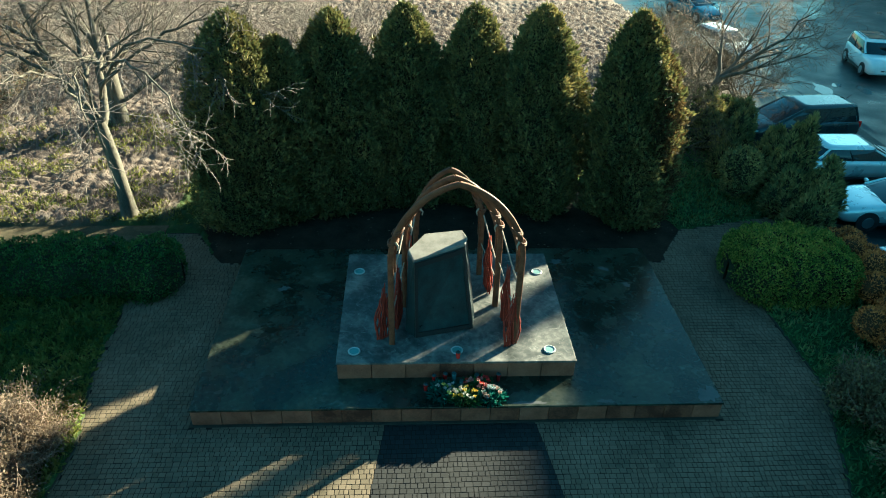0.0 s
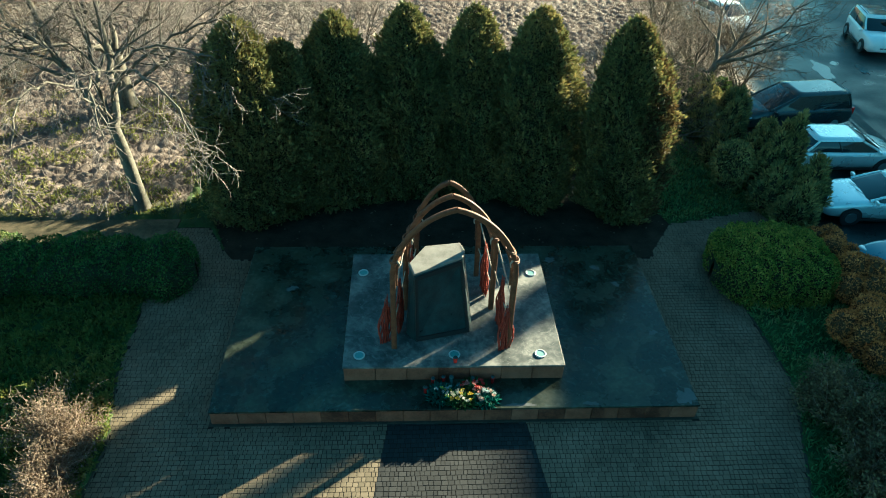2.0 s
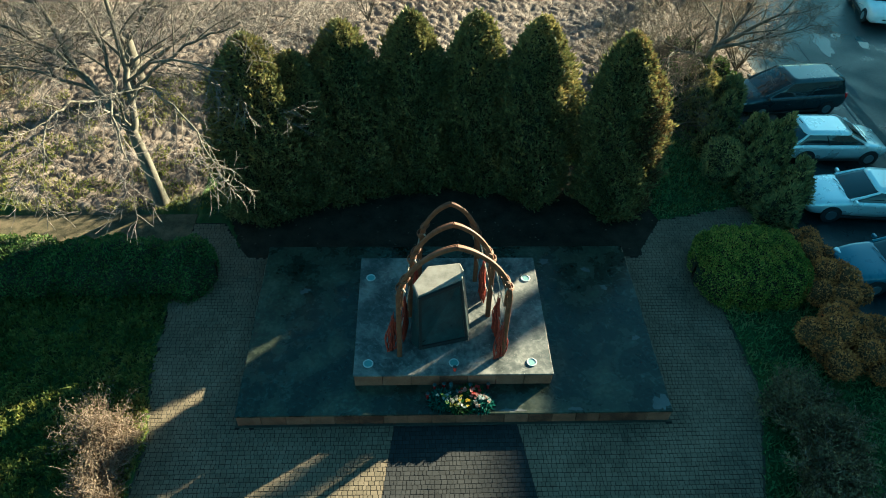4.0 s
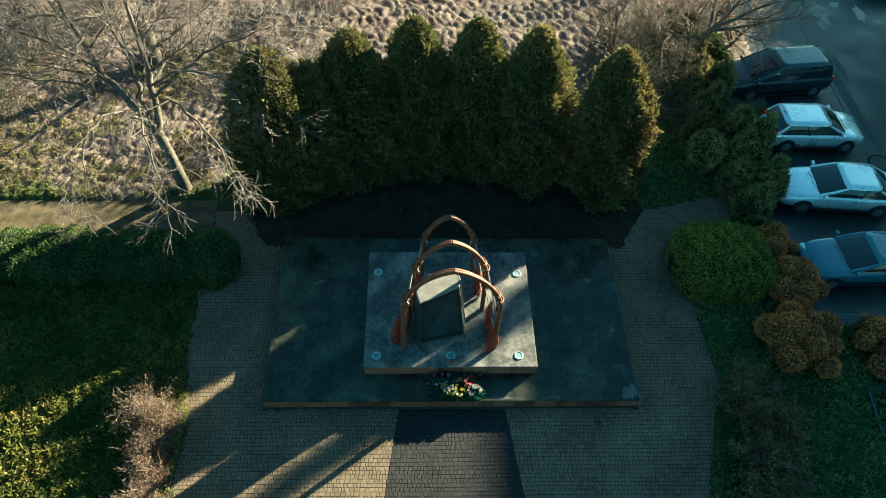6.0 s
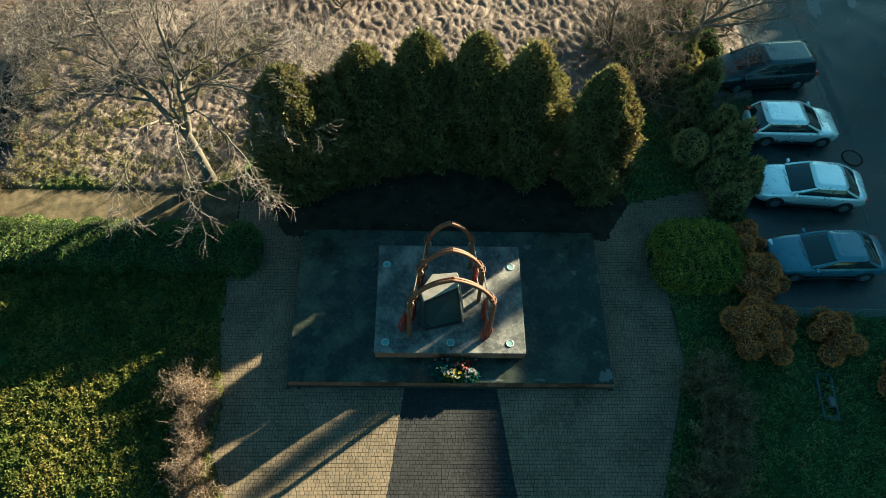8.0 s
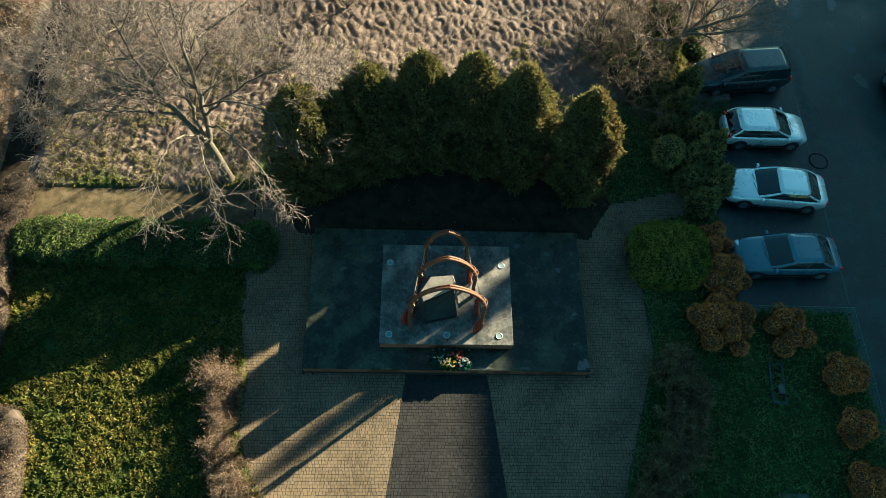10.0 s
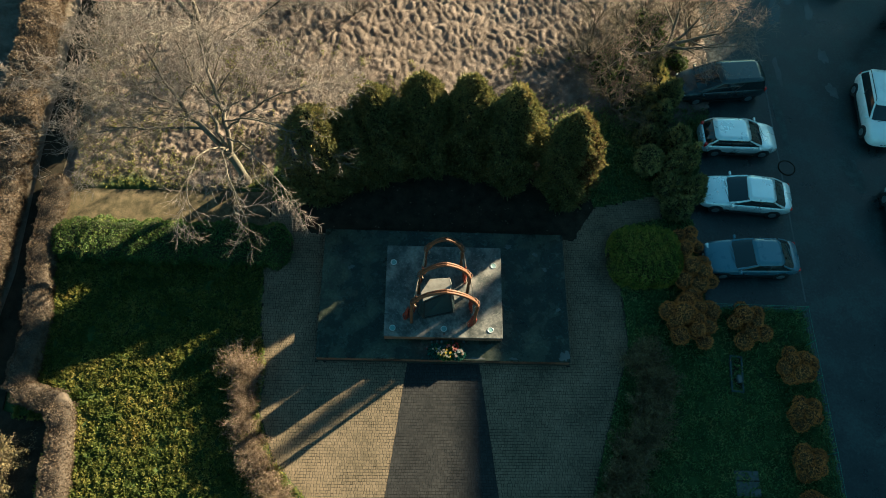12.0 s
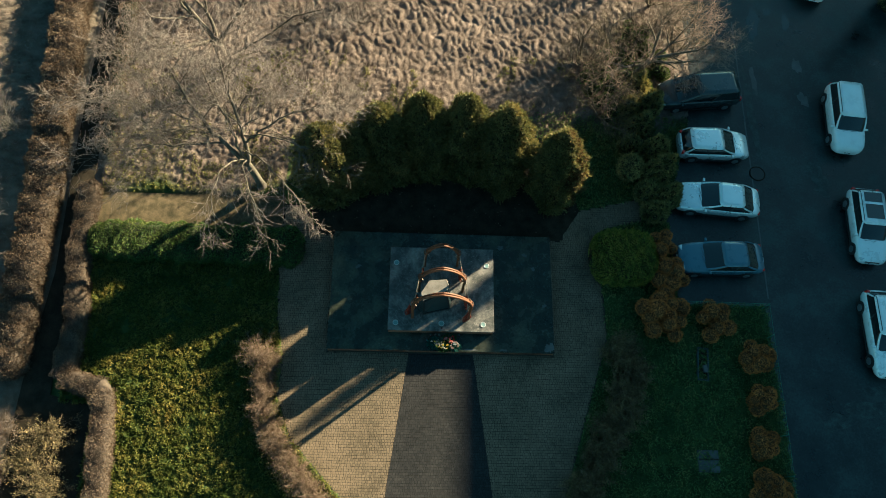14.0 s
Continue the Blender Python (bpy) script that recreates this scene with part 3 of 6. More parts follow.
def stele():
    t = thing("memorial_stele", (-0.35, 2.4, PLINTH_Z), "leaning dark stone stele with a pale rough top", "memorial")
    plan = [(-1.05, 1.93), (0.16, 2.5), (0.22, 2.72), (0.12, 3.03), (-0.77, 2.97), (-1.17, 2.33)]
    low = [(-1.02, 1.84), (0.42, 2.2), (0.5, 2.7), (0.25, 3.15), (-0.85, 3.15), (-1.26, 2.15)]
    b = bmesh.new()
    bot = [b.verts.new((x + 0.35, y - 2.4, 0)) for x, y in low]
    zt = [2.12, 2.2, 2.24, 2.26, 2.22, 2.15]
    top = [b.verts.new((x + 0.35, y - 2.4, z)) for (x, y), z in zip(plan, zt)]
    for i in range(6):
        j = (i + 1) % 6
        b.faces.new((bot[i], bot[j], top[j], top[i]))
    b.faces.new(list(reversed(bot)))
    b.faces.new(top)
    bmesh.ops.bevel(b, geom=b.edges[:], offset=0.025, segments=2, affect="EDGES", profile=0.5)
    put("body", b, M_STELE, t)
    b = bmesh.new()
    cx, cy = np.mean([p[0] for p in plan]), np.mean([p[1] for p in plan])
    lo = [b.verts.new((cx + (x - cx) * 1.03 + 0.35, cy + (y - cy) * 1.03 - 2.4, z - 0.01)) for (x, y), z in zip(plan, zt)]
    hi = [b.verts.new((cx + (x - cx) * 1.0 + 0.35, cy + (y - cy) * 1.0 - 2.4, z + 0.05 + 0.02 * math.sin(3 * x))) for (x, y), z in zip(plan, zt)]
    for i in range(6):
        j = (i + 1) % 6
        b.faces.new((lo[i], lo[j], hi[j], hi[i]))
    b.faces.new(hi)
    b.faces.new(list(reversed(lo)))
    bmesh.ops.bevel(b, geom=b.edges[:], offset=0.02, segments=2, affect="EDGES", profile=0.5)
    put("cap", b, M_STELE_TOP, t, "pale rough stone top")
    # the frame round the inscription face
    p = [Vector((low[0][0] + 0.35, low[0][1] - 2.4, 0)), Vector((low[1][0] + 0.35, low[1][1] - 2.4, 0)),
         Vector((plan[1][0] + 0.35, plan[1][1] - 2.4, 2.18)), Vector((plan[0][0] + 0.35, plan[0][1] - 2.4, 2.1))]
    nrm = (p[1] - p[0]).cross(p[3] - p[0]).normalized()
    mid = sum(p, Vector()) / 4
    for i in range(4):
        q, r = p[i], p[(i + 1) % 4]
        qi, ri = q.lerp(mid, 0.13), r.lerp(mid, 0.13)
        qo, ro = q.lerp(mid, 0.02), r.lerp(mid, 0.02)
        b = bmesh.new()
        a = [b.verts.new(v + nrm * 0.035) for v in (qo, ro, ri, qi)]
        c = [b.verts.new(v - nrm * 0.01) for v in (qo, ro, ri, qi)]
        b.faces.new(a)
        for k in range(4):
            m = (k + 1) % 4
            b.faces.new((a[k], c[k], c[m], a[m]))
        bmesh.ops.recalc_face_normals(b, faces=b.faces[:])
        put("frame_strip", b, M_BLACK, t, "dark frame strip")


stele()


def beam(curve, y, half, depth):
    """A squared beam with chamfered edges along a curve in the x-z plane."""
    c = np.asarray(curve, float)
    t = np.gradient(c, axis=0)
    t /= np.linalg.norm(t, axis=1)[:, None]
    nrm = np.stack([-t[:, 1], t[:, 0]], 1)
    k = 0.75
    sec = [(-1, -k), (-1, k), (-k, 1), (k, 1), (1, k), (1, -k), (k, -1), (-k, -1)]
    acc = Acc()
    rings = []
    for a, b in sec:
        q = c + nrm * half * a
        rings.append(np.stack([q[:, 0], np.full(len(c), y + depth * b), q[:, 1]], 1))
    v = np.stack(rings, 1)
    n = len(c)
    f = []
    for i in range(n - 1):
        for j in range(8):
            m = (j + 1) % 8
            f.append((i * 8 + j, i * 8 + m, (i + 1) * 8 + m, (i + 1) * 8 + j))
    acc.add(v.reshape(-1, 3), f)
    acc.add(v[0], [list(range(8))])
    acc.add(v[-1], [list(range(7, -1, -1))])
    return acc


def ring(acc, centre, rx, ry, r, tilt=0.0, n=16):
    a = np.linspace(0, 2 * np.pi, n + 1)
    pts = np.stack([centre[0] + rx * np.cos(a), centre[1] + ry * np.sin(a), centre[2] + tilt * np.cos(a)], 1)
    tube(acc, pts, np.full(n + 1, r), 5)


def flame_panel(t, rg, base, top, width, out):
    """Thin wavy strips welded side by side on a bar, wider in the middle."""
    base, top = np.array(base), np.array(top)
    side = np.array(out, float)
    bar = Acc()
    tube(bar, [base - side * width * 0.35 + [0, 0, 0.01], base + side * width * 0.35 + [0, 0, 0.01]], [0.025, 0.025], 5)
    panel = put("flame_panel", bar, M_RED, t, "red wavy metal strips")
    for k in range(15):
        u = (k - 7) / 7
        s = np.linspace(0, 1, 9)
        w = width * u * (np.sin(np.pi * np.clip(s * 0.72 + 0.26, 0, 1)) ** 0.7)
        wave = 0.03 * np.sin(s * 9 + k * 1.7)
        end = 1.0 - 0.28 * abs(u) * rg.uniform(0.5, 1.2)
        p = base + (top - base) * (s * end)[:, None] + side * (w + wave)[:, None]
        p += np.cross(side, [0, 0, 1.0]) * (0.035 * np.sin(s * 7 + k * 2.3))[:, None]
        acc = Acc()
        tube(acc, p, np.interp(s, [0, 0.5, 1], [0.02, 0.024, 0.008]), 4)
        put("strip", acc, M_RED, panel)


def arch_sculpture():
    rg = np.random.default_rng(3)
    cx = -0.1
    t = thing("memorial_arch", (cx, 3.1, PLINTH_Z), "rust-brown pointed arches with red flame panels around the stele", "sculpture")
    specs = [(1.65, 1.46, 3.86, 5.27), (3.12, 1.16, 3.45, 4.70), (4.57, 0.87, 3.08, 4.20)]
    for y, w, zk, za in specs:
        yy = y - 3.1
        k, a = zk - PLINTH_Z, za - PLINTH_Z - 0.04
        s = np.linspace(0, 1, 15)
        for sg in (-1, 1):
            q = a - k + 0.5
            bx = w * ((1 - s) ** 3 + 3 * s * (1 - s) ** 2 + 3 * s ** 2 * (1 - s) * 0.56)
            bz = k - 0.5 + q * (3 * s * (1 - s) ** 2 * 0.45 + 3 * s ** 2 * (1 - s) * 0.90 + s ** 3)
            pts = [(sg * w, k - 0.8), (sg * w, k - 0.65)] + [(sg * x, z) for x, z in zip(bx, bz)]
            put("arch_rib", beam(pts, yy - 0.07, 0.06, 0.042), M_BRONZE, t, smooth=False)
            inner = [(p[0] * 0.955, p[1] - 0.085) for p in pts]
            put("arch_rib", beam(inner, yy + 0.07, 0.055, 0.042), M_BRONZE, t)
            put("post", beam([(sg * w * 1.0, 0.0), (sg * w, k * 0.5), (sg * w, k - 0.45)], yy + 0.01, 0.07, 0.07), M_BRONZE, t)
            cord = Acc()
            for dz in (-0.05, 0.0, 0.22, 0.27):
                ring(cord, (sg * (w * 0.955 - max(dz, 0) * 0.45), yy, k + dz - 0.03), 0.115, 0.14, 0.022, -0.05 * sg)
            put("collar", cord, M_BRONZE, t, smooth=True)
            cord = Acc()
            tube(cord, [(sg * (w - 0.12), yy - 0.14, k), (sg * (w - 0.18), yy - 0.19, k - 0.06), (sg * (w - 0.16), yy - 0.2, k - 0.16)], [0.03, 0.022, 0.012], 5)
            put("cord", cord, M_ROPE, t, "pale knotted cord", smooth=True)
    for sg in (-1, 1):
        for (y0, w0, k0, a0_), (y1, w1, k1, a1_) in zip(specs, specs[1:]):
            rod = Acc()
            tube(rod, [(sg * w0, y0 - 3.1, k0 - PLINTH_Z - 1.35), (sg * w1, y1 - 3.1, k1 - PLINTH_Z - 0.15)], [0.02, 0.02], 6)
            put("brace_rod", rod, M_ROPE, t, "thin pale brace rod", smooth=True)
            rod = Acc()
            tube(rod, [(sg * w0, y0 - 3.1, 0.75), (sg * w1, y1 - 3.1, k1 - PLINTH_Z - 1.1)], [0.016, 0.016], 6)
            put("brace_rod", rod, M_ROPE, t, "thin pale brace rod", smooth=True)
            mx, my = sg * (w0 + w1) / 2, (y0 + y1) / 2 - 3.1
            flame_panel(t, rg, (mx, my, 0.02), (mx, my, 1.75), 0.34, (sg * (w1 - w0) * 0.6, (y1 - y0) * 0.6, 0))
        w0, y0 = specs[0][1], specs[0][0]
        out_ = 0.2 if sg < 0 else -0.1
        flame_panel(t, rg, (sg * (w0 + out_), y0 - 3.1 + out_, 0.02), (sg * (w0 + out_ * 0.8), y0 - 3.1 + out_ + 0.05, 1.55), 0.24, (0.8, 0.45, 0))


arch_sculpture()


def ground_lamp(at, lens):
    t = thing("ground_light", at, "round recessed ground light with a pale metal ring", "lamp", "ground lights on the plinth")
    a = Acc()
    ring(a, (0, 0, 0.014), 0.13, 0.13, 0.02, n=24)
    put("ring", a, M_STEEL, t, smooth=True)
    put("lens", cyl(0.115, 0.018, (0, 0, 0), n=24, bevel=0.006), lens, t, "frosted glass lens")
    return t


lamp0 = ground_lamp((-2.44, 1.36, PLINTH_Z), M_LENS)
for x, y in ((-2.5, 4.7), (2.38, 4.64), (-0.03, 1.36), (2.17, 1.35)):
    copy_thing(lamp0, pose(x, y, PLINTH_Z))

# ---------------------------------------------------------------- flowers and candles
def lantern(at, col, h, name_label):
    t = thing("grave_candle", at, name_label, "candle", "grave candles by the flowers")
    put("jar", cyl(0.045, h, r2=0.06, n=14, bevel=0.008), plain("candle_jar", col, 0.15, 0, 0.5), t, smooth=False)
    put("lid", cyl(0.062, 0.035, (0, 0, h), r2=0.03, n=14, bevel=0.006), M_STELE, t, "metal lid")
    return t


for x, y, col, h, lab in ((-0.58, 0.82, (0.2, 0.012, 0.012), 0.2, "red glass grave candle with a dark lid"), (-0.32, 0.85, (0.2, 0.012, 0.012), 0.22, "red glass grave candle with a dark lid"),
                          (-0.12, 0.84, (0.15, 0.18, 0.18), 0.24, "clear glass grave candle with a metal lid"), (0.05, 0.62, (0.15, 0.18, 0.18), 0.2, "clear glass grave candle with a metal lid"),
                          (0.42, 0.84, (0.15, 0.18, 0.18), 0.2, "clear glass grave candle with a metal lid"), (0.92, 0.84, (0.2, 0.012, 0.012), 0.2, "red glass grave candle with a dark lid"),
                          (-0.78, 0.55, (0.2, 0.012, 0.012), 0.18, "red glass grave candle with a dark lid")):
    lantern((x, y, SLAB_Z), col, h, lab)
lantern((-0.02, 1.1, PLINTH_Z), (0.45, 0.03, 0.02), 0.17, "red glass grave candle beside a ground light")


def wreath(at, w, d, leafcol, blooms, seed, label):
    rg = np.random.default_rng(seed)
    t = thing("flower_arrangement", at, label, "flowers", "flowers on the memorial base")
    n = 420
    a, r = rg.uniform(0, 2 * np.pi, n), np.sqrt(rg.uniform(0, 1, n))
    p = np.stack([w * r * np.cos(a), d * r * np.sin(a), 0.02 + 0.16 * (1 - r) * rg.uniform(0.3, 1, n)], 1)
    nr = np.stack([np.cos(a) * r, np.sin(a) * r, np.full(n, 0.7)], 1)
    acc = Acc()
    sprays(acc, rg, p, nr, 0.17, 0.05, 0.1, 0.4)
    put("foliage", acc, leafcol, t)
    for k, (colour, count) in enumerate(blooms):
        m = surface("petals_%d_%d" % (seed, k), [(0.3, tuple(c * 0.38 for c in colour)), (0.7, tuple(c * 0.65 for c in colour))], 20, 60, (0.5, 0.7), 0, piece=0.3, leaf=0.3)
        for j in range(count):
            acc = Acc()
            aa, rr_ = rg.uniform(0, 2 * np.pi), math.sqrt(rg.uniform(0, 0.8))
            c = np.array([w * rr_ * math.cos(aa), d * rr_ * math.sin(aa), 0.17 + 0.1 * (1 - rr_)])
            pn = 16
            fi = rg.uniform(0, 2 * np.pi, pn)
            up = rg.uniform(0.1, 0.9, pn)
            nn = np.stack([np.cos(fi), np.sin(fi), up], 1)
            sprays(acc, rg, np.repeat(c[None], pn, 0), nn, 0.06, 0.05, 0, 0.2)
            put("blossom", acc, m, t)


M_TEAL = surface("blue_green_fern", [(0.3, (0.012, 0.048, 0.036)), (0.7, (0.05, 0.15, 0.12))], 8, 30, (0.5, 0.8), 0, piece=0.4, leaf=0.3)
M_FERN = surface("green_fern", [(0.3, (0.015, 0.04, 0.012)), (0.7, (0.06, 0.12, 0.036))], 8, 30, (0.5, 0.8), 0, piece=0.4, leaf=0.3)
wreath((-0.38, 0.42, SLAB_Z), 0.3, 0.3, M_TEAL, [((0.75, 0.75, 0.7), 7), ((0.5, 0.6, 0.15), 4)], 11, "blue-green fern wreath with white blossoms")
wreath((0.1, 0.24, SLAB_Z), 0.32, 0.24, M_FERN, [((0.75, 0.58, 0.08), 8), ((0.8, 0.78, 0.66), 8)], 12, "green spray with yellow and cream blossoms")
wreath((0.42, 0.6, SLAB_Z), 0.33, 0.26, M_FERN, [((0.75, 0.06, 0.06), 9), ((0.85, 0.42, 0.36), 12)], 13, "wreath of red and salmon blossoms")
wreath((0.68, 0.27, SLAB_Z), 0.27, 0.24, M_TEAL, [((0.8, 0.55, 0.45), 8), ((0.7, 0.8, 0.8), 9)], 14, "bouquet of peach and pale blossoms with a ribbon")

# ---------------------------------------------------------------- thuja row
def thuja(at, h, r, seed, brown=0.0, n=56000, lean=0.0, tilt=0.0):
    rg = np.random.default_rng(seed)
    t = thing("thuja_tree", at, "tall dark green columnar thuja" if not brown else "tall dark thuja, its sunlit flank coloured brown", "tree", "thuja row behind the memorial")
    acc = Acc()
    tube(acc, [(0, 0, -0.05), (0.02, 0, h * 0.4), (0, 0.03, h * 0.9)], [0.14, 0.09, 0.02], 8)
    put("trunk", acc, M_BARK, t, smooth=True)

    def prof(u):
        return r * np.interp(u, [0, 0.03, 0.1, 0.25, 0.45, 0.62, 0.78, 0.9, 0.97, 1.0], [0.80, 0.94, 1.02, 1.05, 1.01, 0.90, 0.70, 0.43, 0.21, 0.03])

    def wob(u, a):
        return 1 + 0.10 * np.sin(3 * a + 5 * u + seed) + 0.08 * np.sin(5 * a - 13 * u + 2 * seed) + 0.07 * np.sin(9 * a + 23 * u + seed * 3)

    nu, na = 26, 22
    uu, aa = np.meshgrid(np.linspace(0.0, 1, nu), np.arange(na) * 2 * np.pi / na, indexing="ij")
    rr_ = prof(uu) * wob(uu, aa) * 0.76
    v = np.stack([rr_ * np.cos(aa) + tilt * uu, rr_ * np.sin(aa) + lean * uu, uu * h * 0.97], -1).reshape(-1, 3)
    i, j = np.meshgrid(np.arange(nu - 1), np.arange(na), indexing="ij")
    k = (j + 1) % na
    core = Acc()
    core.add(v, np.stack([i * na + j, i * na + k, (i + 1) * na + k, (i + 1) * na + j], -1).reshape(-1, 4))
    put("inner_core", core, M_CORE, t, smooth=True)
    u = rg.uniform(0.0, 1, n * 2)
    u = u[rg.uniform(0, 1, n * 2) < (prof(u) / r * 0.9 + 0.12)][:n]
    a = rg.uniform(0, 2 * np.pi, len(u))
    tuft = 0.5 + 0.5 * np.sin(29 * a + 37 * u + seed + 2 * np.sin(5 * a + 19 * u)) * np.sin(17 * a - 61 * u + 2 * np.sin(7 * a - 11 * u))
    rad = prof(u) * wob(u, a) * (0.76 + 0.30 * tuft * rg.uniform(0.35, 1, len(u)))
    p = np.stack([rad * np.cos(a) + tilt * u, rad * np.sin(a) + lean * u, u * h], 1)
    nr = np.stack([np.cos(a), np.sin(a), np.full(len(u), 0.9)], 1)
    nr /= np.linalg.norm(nr, axis=1)[:, None]
    acc = Acc()
    bm_ = np.zeros(len(u), bool)
    # The +x flank takes brown sprays in place of the low sun on it.
    if brown:
        bm_ = (np.cos(a - 0.15) + 0.3 * np.sin(9 * u + 3) > 0.3) & (rg.uniform(0, 1, len(u)) < brown)
    bm_ |= rg.uniform(0, 1, len(u)) < 0.05
    sprays(acc, rg, p[~bm_], nr[~bm_], 0.13, 0.05, 0.0, 0.45, 0)
    plume = (tuft > 0.72) & (rg.uniform(0, 1, len(u)) < 0.12)
    up = nr[plume] * np.array([0.8, 0.8, 1.0]) + np.array([0, 0, 0.5])
    for k in range(3):
        sprays(acc, rg, p[plume] * np.array([1.03, 1.03, 1.0]), up, 0.21, 0.065, 0.0, 0.4, 0)
    if bm_.any():
        sprays(acc, rg, p[bm_], nr[bm_], 0.13, 0.06, 0.0, 0.5, 1)
    put("crown", acc, [M_CYP, M_CYP_BR_SUN], t)
    return t


thuja((-6.35, 9.6, 0), 6.75, 1.68, 1, lean=-0.2)
thuja((-5.15, 9.95, 0), 5.9, 1.3, 7)
thuja((-3.5, 10.5, 0), 6.45, 1.48, 2, lean=0.5, tilt=-0.1)
thuja((-1.25, 11.0, 0), 6.5, 1.42, 3, lean=0.7)
thuja((1.05, 11.05, 0), 6.45, 1.42, 4, lean=0.7)
thuja((3.2, 10.45, 0), 6.65, 1.5, 5, lean=0.6)
thuja((6.3, 9.6, 0), 6.85, 1.45, 6, brown=0.75, tilt=-0.45)
# Unseen tree, added so that its shadow band crosses the plinth.
shade_thuja = thuja((29.8, 24.36, 0), 16.0, 1.0, 9, n=16000)
tagged(shade_thuja, "unseen very tall slim thuja, added beyond the lane for its shadow", "tree", "trees beyond the lane")


# ---------------------------------------------------------------- hedges and shrubs
def leafy(name, at, blobs, mat, label, category, group="", dens=420, size=0.09, seed=1, spread=0.8, wid=0.6, lift=0.0, core=M_CORE):
    """A shrub from rounded clumps: (x, y, z, rx, ry, rz) each; leaves over a dark core."""
    rg = np.random.default_rng(seed)
    t = thing(name, at, label, category, group)
    cs = np.array([b[:3] for b in blobs], float)
    rs = np.array([b[3:] for b in blobs], float)
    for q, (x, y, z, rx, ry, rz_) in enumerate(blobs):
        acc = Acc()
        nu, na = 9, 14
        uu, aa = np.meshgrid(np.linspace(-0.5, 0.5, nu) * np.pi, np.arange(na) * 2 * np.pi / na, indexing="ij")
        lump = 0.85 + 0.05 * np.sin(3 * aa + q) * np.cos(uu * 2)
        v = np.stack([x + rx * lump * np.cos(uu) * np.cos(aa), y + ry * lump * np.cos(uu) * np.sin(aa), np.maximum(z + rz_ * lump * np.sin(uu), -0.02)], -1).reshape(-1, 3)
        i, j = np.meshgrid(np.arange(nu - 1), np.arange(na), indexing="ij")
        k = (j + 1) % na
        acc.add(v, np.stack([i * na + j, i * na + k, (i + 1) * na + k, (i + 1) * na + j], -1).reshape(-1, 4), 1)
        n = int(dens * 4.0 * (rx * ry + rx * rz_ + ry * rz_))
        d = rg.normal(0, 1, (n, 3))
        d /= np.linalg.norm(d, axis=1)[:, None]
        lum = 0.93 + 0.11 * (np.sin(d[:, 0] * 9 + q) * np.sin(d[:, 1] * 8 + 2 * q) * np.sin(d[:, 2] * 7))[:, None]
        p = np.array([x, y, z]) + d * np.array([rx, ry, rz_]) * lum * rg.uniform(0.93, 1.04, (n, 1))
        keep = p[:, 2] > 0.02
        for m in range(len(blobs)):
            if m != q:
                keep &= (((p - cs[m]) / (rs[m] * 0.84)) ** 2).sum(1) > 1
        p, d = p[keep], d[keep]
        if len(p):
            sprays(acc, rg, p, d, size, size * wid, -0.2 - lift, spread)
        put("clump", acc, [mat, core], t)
    return t


